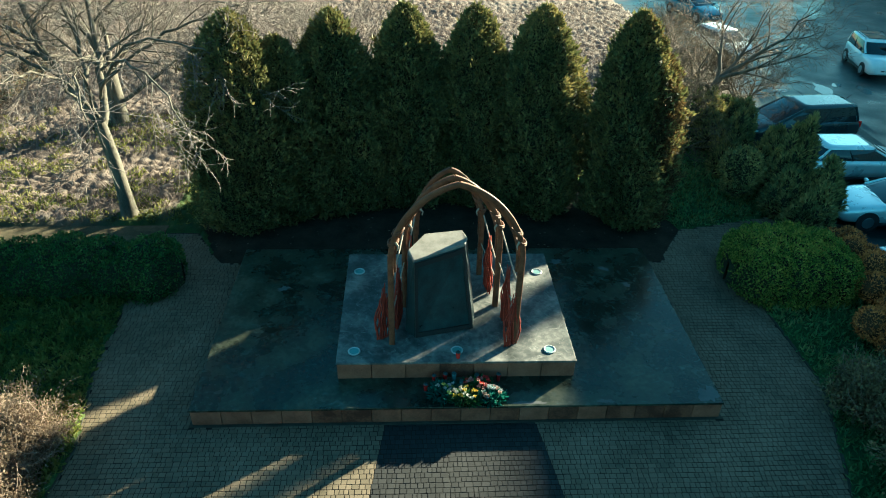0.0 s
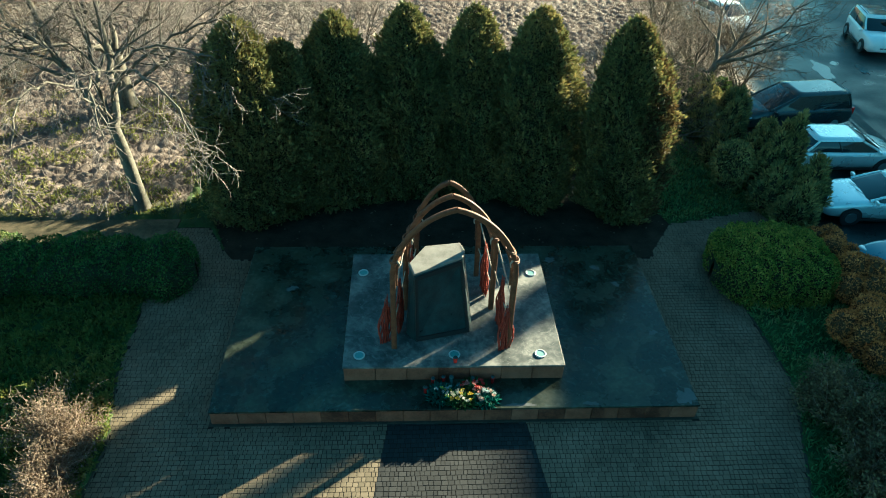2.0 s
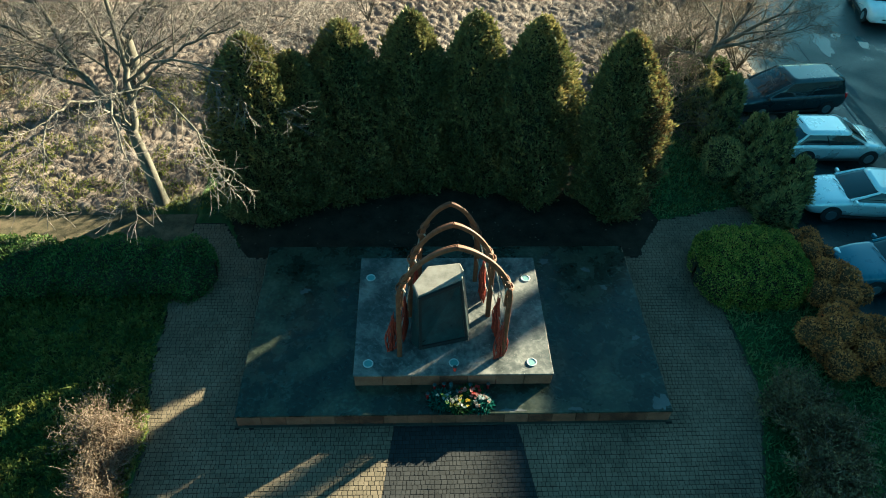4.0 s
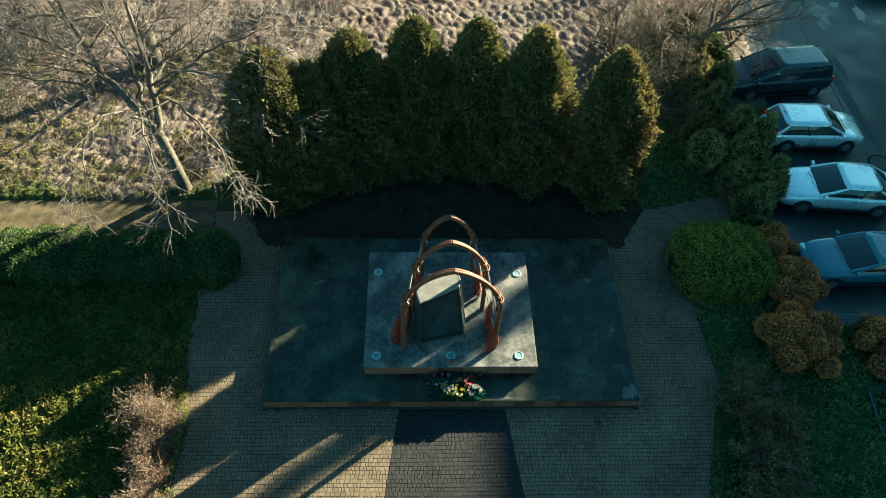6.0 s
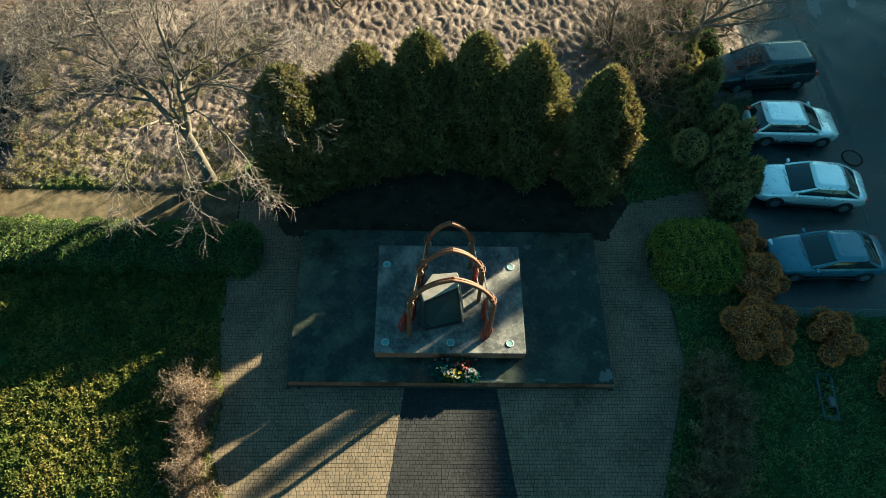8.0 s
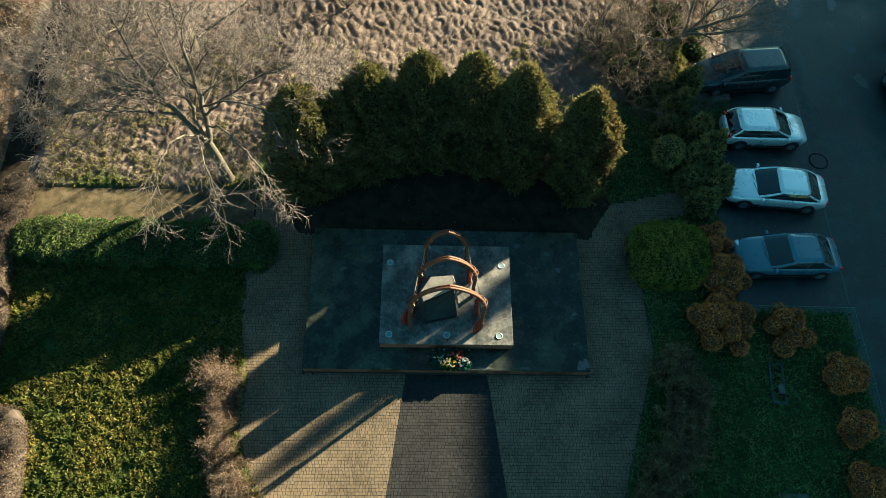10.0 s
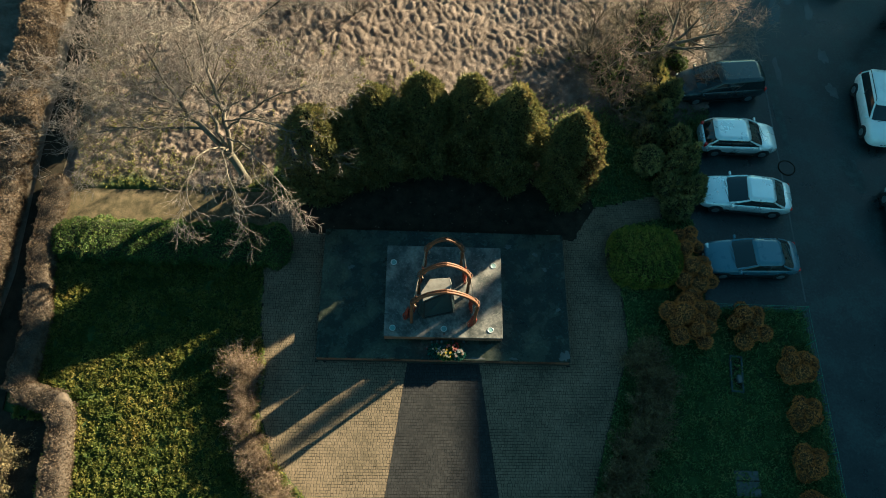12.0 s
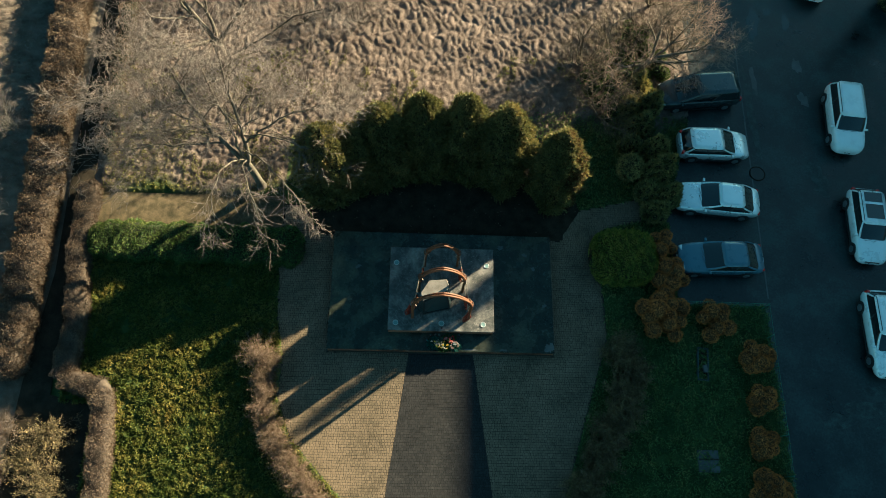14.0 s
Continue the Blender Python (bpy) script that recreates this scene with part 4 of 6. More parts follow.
def hedge(name, line, width, h, mat, label, dens=620, size=0.075, seed=1, roundness=0.3, wob=0.06, category="hedge", heart=M_CORE, cap=0.5):
    """A clipped hedge along a line, with rounded shoulders and ends."""
    rg = np.random.default_rng(seed)
    pts = [Vector((x, y, 0)) for x, y in line]
    t = thing(name, line[0] + (0,), label, category)
    o = np.array([line[0][0], line[0][1], 0.0])
    seg, lens = [], []
    for a, b in zip(pts, pts[1:]):
        seg.append((a, b))
        lens.append((b - a).length)
    total = sum(lens)
    # section around the hedge by arc length 0..1: up one side, over the top, down the other
    fine_s = 0.5 + 0.5 * np.linspace(-1, 1, 801) ** 3
    q0 = np.sign(np.cos(np.pi * fine_s)) * np.abs(np.cos(np.pi * fine_s)) ** 0.38 * width / 2
    q1 = np.abs(np.sin(np.pi * fine_s)) ** 0.38 * h
    arc = np.concatenate([[0], np.cumsum(np.hypot(np.diff(q0), np.diff(q1)))])
    arc /= arc[-1]
    def section(s):
        a = np.pi * np.interp(s, arc, fine_s)
        c, sn = np.cos(a), np.sin(a)
        e = 0.38
        return np.sign(c) * np.abs(c) ** e * width / 2, np.abs(sn) ** e * h

    def place(d, off, z):
        d = np.asarray(d, float)
        x, y = np.zeros_like(d), np.zeros_like(d)
        left = d.copy()
        done = np.zeros(d.shape, bool)
        for (a, b), L_ in zip(seg, lens):
            use = ~done & ((left <= L_) | (b is seg[-1][1]))
            w = (b - a).normalized()
            x[use] = a.x + w.x * left[use] - w.y * off[use]
            y[use] = a.y + w.y * left[use] + w.x * off[use]
            done |= use
            left = np.where(done, left, left - L_)
        return np.stack([x, y, z], -1)

    def taper(d):
        e = np.minimum(d, total - d) / (width * cap)
        return np.sqrt(np.clip(1 - (1 - np.clip(e, 0, 1)) ** 2, 0.0, 1)) * 0.94 + 0.06

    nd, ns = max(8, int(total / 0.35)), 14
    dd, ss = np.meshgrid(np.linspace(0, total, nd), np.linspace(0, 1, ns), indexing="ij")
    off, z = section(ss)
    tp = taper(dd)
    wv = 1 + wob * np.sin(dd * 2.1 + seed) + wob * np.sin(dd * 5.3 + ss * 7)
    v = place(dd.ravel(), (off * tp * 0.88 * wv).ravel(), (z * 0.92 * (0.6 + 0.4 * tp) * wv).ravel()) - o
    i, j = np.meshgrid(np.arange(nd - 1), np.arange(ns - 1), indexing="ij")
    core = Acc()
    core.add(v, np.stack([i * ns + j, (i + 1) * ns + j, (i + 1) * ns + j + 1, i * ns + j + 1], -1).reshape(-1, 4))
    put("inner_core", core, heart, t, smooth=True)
    n = int(dens * total * (2 * h + width))
    d, s = rg.uniform(0, total, n), rg.uniform(0.0, 1, n)
    off, z = section(s)
    tp = taper(d)
    wv = 1 + wob * np.sin(d * 2.1 + seed) + wob * np.sin(d * 5.3 + s * 7) + rg.normal(0, 0.025, n) + 0.05 * np.sin(d * 14 + 5 * s) * np.sin(s * 25 + d * 3)
    p = place(d, off * tp * wv * 0.97, np.maximum(z * (0.6 + 0.4 * tp) * wv, 0.02))
    q = place(d, off * tp * 0.5, z * 0.45)
    nr = p - q
    nr /= np.linalg.norm(nr, axis=1)[:, None] + 1e-9
    acc = Acc()
    sprays(acc, rg, p - o, nr, size, size * 0.62, -0.1, 0.8)
    put("foliage", acc, mat, t)
    return t


hedge("hedge", [(-19.2, 5.75), (-14.0, 5.68), (-7.6, 5.62)], 2.1, 1.08, M_HEDGE, "long clipped green hedge beside the lawn, darkened in place of shade", 620, 0.08, 3, cap=0.35)
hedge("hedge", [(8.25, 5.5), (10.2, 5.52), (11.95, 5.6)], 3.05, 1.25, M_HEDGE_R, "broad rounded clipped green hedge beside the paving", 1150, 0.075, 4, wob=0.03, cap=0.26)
hedge("hedge", [(-19.8, 9.3), (-19.65, 4.9), (-19.05, 1.3), (-19.1, -1.8), (-17.1, -2.4), (-16.8, -3.6), (-16.5, -7.0), (-16.3, -13.0)], 1.15, 0.85, M_BEECH, "clipped hedge of dry brown leaves", 620, 0.07, 5, heart=M_CORE_BE)
hedge("hedge", [(-23.5, 32.0), (-23.0, 19.5), (-22.75, 15.9), (-22.55, 12.1), (-22.25, 8.5), (-22.1, 5.5), (-22.0, 1.2), (-22.0, -2.0)], 1.8, 1.3, M_BEECH, "tall dry brown hedge along the muddy path", 420, 0.1, 6, heart=M_CORE_BE)
hedge("hedge", [(-19.9, 30.0), (-19.7, 18.0), (-19.4, 11.0)], 0.9, 0.7, M_BEECH, "low dry brown hedge at the edge of the meadow", 260, 0.11, 7, wob=0.14)


def clumpy(cx, cy, rad, h, n, seed, base_r=0.42):
    """Blobs in a loose ring and heap."""
    rg = np.random.default_rng(seed)
    out = []
    for k in range(n):
        a = k * 2.399 + rg.uniform(-0.3, 0.3)
        r = rad * math.sqrt((k + 0.5) / n)
        zz = h * (0.75 - 0.35 * (r / rad) ** 2) * rg.uniform(0.85, 1.1)
        s = base_r * rg.uniform(0.8, 1.25)
        out.append((cx + r * math.cos(a), cy + r * math.sin(a), max(zz, s * 0.8), s, s, s * 0.95))
        if zz > 0.7:
            out.append((cx + r * math.cos(a) * 0.9, cy + r * math.sin(a) * 0.9, zz * 0.45, s * 1.05, s * 1.05, zz * 0.5))
    return out


G = "junipers by the car park"
for k, (x, y, rad, h, n, mat, s) in enumerate([(12.2, 6.4, 0.75, 1.3, 6, M_JUNI_BR, 0.38), (12.6, 4.6, 0.95, 1.25, 8, M_JUNI_BR, 0.4), (12.0, 2.2, 1.25, 1.3, 12, M_JUNI_BR, 0.45), (14.9, 2.1, 0.95, 1.1, 8, M_JUNI_BR, 0.38)]):
    leafy("juniper", (x, y, 0), clumpy(0, 0, rad, h, n, 20 + k, s), mat, "spreading clumpy juniper with bronzed tips", "shrub", G, 620, 0.085, seed=30 + k, wid=0.45, core=M_CORE_BR)
for k, (x, y, h, r, ln) in enumerate([(12.05, 10.6, 3.5, 0.75, 0.35), (12.3, 12.2, 2.5, 0.72, 0.1), (12.5, 9.2, 2.45, 0.75, 0.35), (11.7, 9.6, 2.1, 0.7, 0.1), (12.0, 8.4, 1.9, 0.7, 0.2),
                                      (11.6, 13.9, 2.4, 0.7, 0.0), (12.3, 15.2, 2.6, 0.75, 0.0), (11.0, 15.0, 2.2, 0.65, -0.1), (10.9, 12.6, 1.7, 0.6, 0.0), (11.6, 16.6, 2.4, 0.7, 0.0)]):
    rj = np.random.default_rng(300 + k)
    bl = [(ln * 0.2, 0, h * 0.22, r * 0.9, r * 0.9, h * 0.26)]
    for m in range(13):
        a = m * 2.399 + k
        q = math.sqrt((m + 0.5) / 13)
        hh = h * (1.0 - 0.5 * q) * rj.uniform(0.85, 1.1)
        bl.append((ln * hh / h + 0.8 * r * q * math.cos(a) + 0.12, 0.8 * r * q * math.sin(a), hh * 0.7, r * 0.27, r * 0.27, hh * 0.32))
    leafy("juniper", (x, y, 0), bl, M_JUNI, "feathery upright dark juniper beside the parked cars", "shrub", G, 430, 0.2, seed=60 + k, spread=0.45, wid=0.28, lift=0.45)
leafy("shrub", (10.75, 10.9, 0), [(0, 0, 1.15, 0.75, 0.75, 0.78), (0, 0, 0.5, 0.55, 0.55, 0.55)], M_JUNI, "ball-shaped conifer on the lawn", "shrub", "", 700, 0.12, seed=71, wid=0.35, spread=0.6)
for k, (x, y, r) in enumerate([(16.8, 0.05, 1.0), (16.8, -2.2, 0.82), (16.55, -4.45, 0.85), (16.5, -6.8, 1.15), (16.4, -9.3, 1.0)]):
    leafy("ball_shrub", (x, y, 0), clumpy(0, 0, r * 0.72, 1.15, 9, 80 + k, r * 0.4), M_JUNI_BR, "round bronzed ball shrub by the fence", "shrub", "ball shrubs along the fence", 620, 0.075, seed=90 + k, core=M_CORE_BR)


def twiggy(at, r, h, n, mat, leafmat, label, seed, group="", leaf=0.11, per=24):
    """A loose shrub of many fine stems with a few dry leaves."""
    rg = np.random.default_rng(seed)
    t = thing("shrub", at, label, "shrub", group)
    acc, tips, dirs = Acc(), [], []
    for k in range(n):
        a, lean = rg.uniform(0, 2 * np.pi), rg.uniform(0.1, 1.0)
        d = np.array([math.cos(a) * lean * r, math.sin(a) * lean * r, h * (1.05 - 0.5 * lean ** 2) * rg.uniform(0.7, 1.1)])
        b = np.array([rg.normal(0, r * 0.25), rg.normal(0, r * 0.25), 0])
        s = np.linspace(0, 1, 5)[:, None]
        p = b + d * s + rg.normal(0, 0.05, (5, 3)) * s
        p[0, 2] = -0.02
        tube(acc, p, np.linspace(0.012, 0.004, 5), 3)
        for m in range(3):
            q = p[2 + m % 3]
            e = q + rg.normal(0, 0.16, 3) + d * 0.12
            tube(acc, [q, (q + e) / 2 + rg.normal(0, 0.03, 3), e], [0.006, 0.005, 0.003], 3)
        for m in range(per):
            q = p[rg.integers(1, 5)] + rg.normal(0, 0.09, 3)
            tips.append(np.maximum(q, [-99, -99, 0.03]))
            dirs.append(d / np.linalg.norm(d))
    put("branchwork", acc, mat, t)
    acc = Acc()
    sprays(acc, rg, np.array(tips), np.array(dirs), leaf, leaf * 0.55, 0, 0.9)
    put("foliage", acc, leafmat, t)
    return t


for k, (x, y, r, h) in enumerate([(-9.45, -0.35, 0.95, 1.2), (-8.85, -0.75, 0.6, 0.9), (-9.15, -1.5, 0.6, 0.9), (-8.95, -2.3, 0.65, 0.9), (-9.0, -3.1, 0.7, 0.95), (-8.6, -4.0, 0.75, 0.95), (-8.2, -4.8, 0.75, 0.95), (-7.7, -5.5, 0.75, 0.95), (-7.1, -6.2, 0.75, 0.95), (-6.5, -6.9, 0.75, 1.0), (-5.9, -7.6, 0.75, 1.0), (-5.3, -8.5, 0.8, 1.0)]):
    twiggy((x, y, 0), r, h, 95, M_TWIG_BR, M_DRY, "dry pale brown shrub at the edge of the paving", 100 + k, "dry shrubs along the paving", 0.06, 60)
for k, (x, y, r, h) in enumerate([(-21.6, -4.4, 0.9, 1.1), (-21.4, -6.3, 0.9, 1.0), (-21.9, -8.2, 1.0, 1.1)]):
    twiggy((x, y, 0), r, h, 90, M_TWIG, M_BEECH, "pale dry shrub beyond the clipped hedge", 140 + k, "dry shrubs beyond the hedge", 0.075)
for k, (x, y, r, h) in enumerate([(-19.4, -4.7, 1.2, 0.8), (-19.1, -7.0, 1.2, 0.8), (-20.3, -5.9, 1.0, 0.7), (-19.6, -9.2, 1.3, 0.8)]):
    twiggy((x, y, 0), r, h, 90, M_SCRUB, M_GREYSH, "dull low shrub on the dark ground beyond the hedge", 150 + k, "dull shrubs beyond the hedge", 0.09, 40)
for k, (x, y, r, h) in enumerate([(9.6, 0.2, 0.9, 1.0), (10.1, -0.8, 0.9, 1.1), (9.5, -1.9, 0.95, 1.1), (9.4, -3.1, 0.95, 1.0), (8.6, -4.2, 0.95, 1.1), (8.0, -5.4, 0.95, 1.0), (7.3, -6.6, 0.95, 1.1), (6.9, -7.9, 0.9, 1.0)]):
    twiggy((x, y, 0), r, h, 110, M_TWIG_BR, M_GREYSH, "dull grey-green straggly shrub beside the paving", 120 + k, "straggly shrubs along the paving", 0.095, 105)


# ---------------------------------------------------------------- bare trees
def tubes(acc, pts, radii, sides):
    """Many tapered tubes of equal point count at once: pts (m, n, 3), radii (m, n)."""
    m, n, _ = pts.shape
    t = np.gradient(pts, axis=1)
    t /= np.linalg.norm(t, axis=2)[..., None] + 1e-9
    ref = np.where(np.abs(t[:, :1, 2:]) < 0.8, np.array([0.31, 0.17, 0.93]), np.array([0.95, 0.2, 0.1]))
    a = np.cross(t, np.broadcast_to(ref, t.shape))
    a /= np.linalg.norm(a, axis=2)[..., None] + 1e-9
    b = np.cross(t, a)
    ang = np.arange(sides) * 2 * np.pi / sides
    v = pts[:, :, None, :] + radii[:, :, None, None] * (a[:, :, None, :] * np.cos(ang)[:, None] + b[:, :, None, :] * np.sin(ang)[:, None])
    i, j = np.meshgrid(np.arange(n - 1), np.arange(sides), indexing="ij")
    k = (j + 1) % sides
    f = np.stack([i * sides + j, i * sides + k, (i + 1) * sides + k, (i + 1) * sides + j], -1).reshape(-1, 4)
    f = (np.arange(m)[:, None, None] * n * sides + f[None]).reshape(-1, 4)
    acc.add(v.reshape(-1, 3), f)


def bare_tree(at, first, seed, spread, levels, trunk_r, label, twig=M_TWIG, kids=(5, 5, 5, 4), stems=1, group="bare trees", ratio=0.62, name="bare_tree", lift=0.12, extra=(), thin=0.009):
    """A leafless tree: trunk along 'first', then limbs, branches and twigs."""
    rg = np.random.default_rng(seed)
    t = thing(name, at, label, "tree", group)
    thick, fine = Acc(), Acc()

    runs = {}

    def grow(p, d, length, r, level):
        n = (6, 5, 5, 4, 3)[min(level, 4)]
        s = np.linspace(0, 1, n)
        bend = rg.normal(0, 0.16, 3) * 0.3 + np.array([0, 0, lift * 0.5 if level < 3 else -0.03])
        steps = d / np.linalg.norm(d) + np.cumsum(rg.normal(0, (0.12, 0.15, 0.2, 0.24, 0.26)[min(level, 4)], (n - 1, 3)) + bend, axis=0)
        steps /= np.linalg.norm(steps, axis=1)[:, None]
        pts = np.concatenate([[p], p + np.cumsum(steps, axis=0) * length / (n - 1)])
        dd = steps[-1]
        runs.setdefault((min(level, 2), n), []).append((pts, np.maximum(r * (1 - 0.6 * s), thin * (1 - 0.45 * s))))
        if level >= levels:
            return
        m = kids[min(level, len(kids) - 1)]
        f = 0.3 + 0.7 * (np.arange(m) + rg.uniform(0.2, 0.9, m)) / m
        rnd = rg.normal(0, 1, (m, 3))
        for k in range(m):
            i = min(int(f[k] * (n - 1)), n - 2)
            q = pts[i] + (pts[i + 1] - pts[i]) * (f[k] * (n - 1) - i)
            w = steps[i]
            side = np.array([w[1] * rnd[k, 2] - w[2] * rnd[k, 1], w[2] * rnd[k, 0] - w[0] * rnd[k, 2], w[0] * rnd[k, 1] - w[1] * rnd[k, 0]])
            side /= math.sqrt(side @ side) + 1e-9
            grow(q, w * 0.75 + side * spread * (0.6 + 0.6 * abs(rnd[k, 0]) % 0.6), length * ratio * (0.75 + 0.4 * abs(rnd[k, 1]) % 0.4), r * (1 - 0.6 * f[k]) * 0.66, level + 1)
        grow(pts[-1], dd + rg.normal(0, 0.2, 3), length * ratio * 0.9, r * 0.36, level + 1)

    for pts, rad in first:
        pts = np.array(pts, float)
        tube(thick, pts, rad, 10)
    starts = extra if extra else [(first[0][0][-1], np.array(first[0][0][-1]) - np.array(first[0][0][-2]), 3.0, first[0][1][-1])]
    for p, d, ln, r, *level in starts:
        grow(np.array(p, float), np.array(d, float), ln, r, level[0] if level else 0)
    for (level, n), items in runs.items():
        tubes(thick if level < 2 else fine, np.array([i[0] for i in items]), np.array([i[1] for i in items]), (8, 6, 3)[level])
    put("trunk", thick, M_BARK, t, smooth=True)
    if fine.n:
        put("crown", fine, twig, t)
    return t


# the large bare tree by the hedge: leaning trunk, fork, rising limbs and drooping ones towards the lawn
TREE = (-10.4, 9.45, 0.0)
BOUGHS = [
    [(-10.4, 9.45, -0.1), (-10.39, 9.42, 0.35), (-10.36, 9.3, 1.2), (-10.38, 9.2, 2.3), (-10.5, 9.15, 3.5)],
    [(-10.48, 9.15, 3.35), (-11.4, 9.6, 4.7), (-12.1, 10.0, 5.6), (-12.5, 10.3, 7.3), (-12.9, 10.7, 8.9)],
    [(-10.45, 9.15, 3.3), (-10.46, 9.75, 4.4), (-10.5, 10.4, 5.4), (-10.8, 10.9, 7.2), (-10.9, 11.7, 9.0)],
    [(-10.5, 9.2, 3.6), (-10.85, 9.75, 4.8), (-11.3, 10.6, 6.4), (-11.9, 11.6, 8.3)],
    [(-12.1, 10.0, 5.6), (-13.4, 10.2, 6.3), (-15.0, 10.3, 7.1), (-16.6, 10.2, 7.5)],
    [(-11.4, 9.6, 4.7), (-12.6, 9.0, 5.8), (-14.2, 8.3, 6.5), (-15.8, 8.0, 6.5)],
    [(-10.46, 9.75, 4.4), (-9.3, 10.2, 5.4), (-7.8, 10.7, 6.1), (-6.2, 10.9, 6.6)],
    [(-10.48, 10.0, 4.8), (-9.0, 9.4, 6.0), (-7.3, 8.9, 5.9), (-5.9, 8.5, 5.3)],
    [(-10.46, 9.5, 4.1), (-9.2, 8.2, 5.8), (-7.8, 6.8, 5.7), (-6.9, 5.6, 5.0)],
    [(-10.5, 9.2, 3.6), (-10.1, 7.8, 5.7), (-9.5, 6.2, 5.9), (-8.9, 5.0, 5.2)],
    [(-10.6, 9.2, 3.7), (-11.1, 7.9, 5.5), (-11.4, 6.3, 5.7), (-11.2, 5.0, 5.1)],
]
BOUGH_R = [[0.34, 0.26, 0.21, 0.195, 0.175], [0.14, 0.12, 0.1, 0.07, 0.035], [0.13, 0.105, 0.09, 0.06, 0.03], [0.09, 0.075, 0.055, 0.03]] + [[0.06, 0.048, 0.035, 0.02]] * 3 + [[0.045, 0.038, 0.03, 0.018]] * 4


def bend_line(pts, radii, n, rg, rough):
    """A polyline made smooth and slightly crooked."""
    pts, s, t = np.array(pts, float), np.linspace(0, 1, n), np.linspace(0, 1, len(pts))
    out = np.stack([np.interp(s, t, pts[:, k]) for k in range(3)], 1)
    soft = out.copy()
    soft[1:-1] = (out[:-2] + 2 * out[1:-1] + out[2:]) / 4
    soft[1:-1] += rg.normal(0, rough, (n - 2, 3))
    return soft, np.interp(s, t, radii)


limb_rng = np.random.default_rng(17)
first, shoots = [], []
for k, (pts, radii) in enumerate(zip(BOUGHS, BOUGH_R)):
    q, r = bend_line(pts, radii, 13, limb_rng, 0.0 if k == 0 else 0.045)
    q = q - np.array(TREE)
    first.append((q, r))
    if k:
        low = 4 if k < 4 else 3
        for i in range(low, 13):
            way = q[min(i + 1, 12)] - q[max(i - 1, 0)]
            way /= np.linalg.norm(way)
            side = np.cross(way, limb_rng.normal(0, 1, 3))
            side /= np.linalg.norm(side)
            size = 1.25 if k > 6 else 1.75
            shoots.append((q[i], way * 0.9 + (side * 0.8 if i < 12 else 0) - np.array([0, 0, 0.25 if k > 6 else 0.05]), size * limb_rng.uniform(0.7, 1.2), r[i] * 0.55, (2 if i % 2 else 1) if k > 6 else 0))
bare_tree(TREE, first, 4, 0.95, 3, 0.3, "large leaning bare tree with spreading pale branches beside the hedge", kids=(4, 4, 4), ratio=0.72, lift=0.0, thin=0.0095, extra=shoots)
bare_tree((-13.4, 17.4, 0), [([(0, 0, -0.1), (0.02, 0, 0.3), (0.05, 0, 1.2), (0.0, 0.1, 2.4)], [0.5, 0.38, 0.32, 0.27]), ([(0.1, 0, 0.9), (1.4, 0.1, 1.8), (3.2, 0.3, 3.1), (4.8, 0.6, 4.4)], [0.095, 0.08, 0.055, 0.03])], 8, 0.65, 4, 0.3,
          "broad bare tree standing in the meadow", kids=(4, 4, 4, 3), ratio=0.66, lift=0.03, thin=0.009,
          extra=[((4.8, 0.6, 4.4), (1, 0.1, 0.6), 2.4, 0.04), ((0, 0.1, 2.4), (-0.7, 0.3, 1), 3.6, 0.16), ((0, 0.1, 2.3), (0.9, 0.2, 0.7), 4.0, 0.14), ((0, 0.1, 2.2), (0.1, -0.8, 0.8), 3.4, 0.13), ((0, 0.1, 2.4), (0.1, 0.8, 1), 3.4, 0.13), ((0, 0.1, 2.4), (-0.8, -0.5, 0.8), 3.4, 0.13)])
kinds = []
for k in range(3):
    ex = [((0, 0, 0.05), (math.cos(j * 1.9 + k), math.sin(j * 1.9 + k), 1.7), 2.1, 0.035) for j in range(7)]
    kinds.append(bare_tree(((-6.3, 14.6, 0), (-9.0, 21.0, 0), (-16.8, 21.5, 0))[k], [([(0, 0, -0.08), (0, 0, 0.12)], [0.09, 0.06])], 200 + k, 0.75, 3, 0.05, "thicket of fine bare stems in the meadow", kids=(4, 4, 4), extra=ex, name="bare_bush", group="bare bushes in the meadow", ratio=0.6, thin=0.009))
for k, (x, y) in enumerate([(-13.0, 24.5), (-5.5, 21.0), (-7.0, 27.0), (-11.0, 28.0), (-15.0, 29.5), (-18.3, 26.0), (-3.5, 24.5), (-19.0, 17.5), (-25.0, 12.5), (-24.8, 7.0), (-25.2, 3.0)]):
    copy_thing(kinds[k % 3], pose(x, y, 0, 0, 0, k * 77))
kinds = []
for k in range(3):
    ex = [((0, 0, 0.05), (1.1 * math.cos(j * 2.2 + k), 1.1 * math.sin(j * 2.2 + k), 1.4), 1.9, 0.06) for j in range(7)]
    kinds.append(bare_tree(((12.2, 20.6, 0), (13.4, 23.5, 0), (14.6, 19.6, 0))[k], [([(0, 0, -0.08), (0, 0, 0.15)], [0.14, 0.09])], 230 + k, 0.85, 3, 0.05, "brown leafless scrub tree beside the car park", M_SCRUB, kids=(4, 4, 4), extra=ex, name="bare_bush", group="scrub beside the car park", ratio=0.62, thin=0.0075))
for k, (x, y) in enumerate([(14.6, 22.2), (12.6, 26.5), (13.6, 29.0), (9.6, 17.0), (10.4, 19.6), (8.4, 18.6), (9.4, 14.9)]):
    copy_thing(kinds[k % 3], pose(x, y, 0, 0, 0, k * 61 + 20))
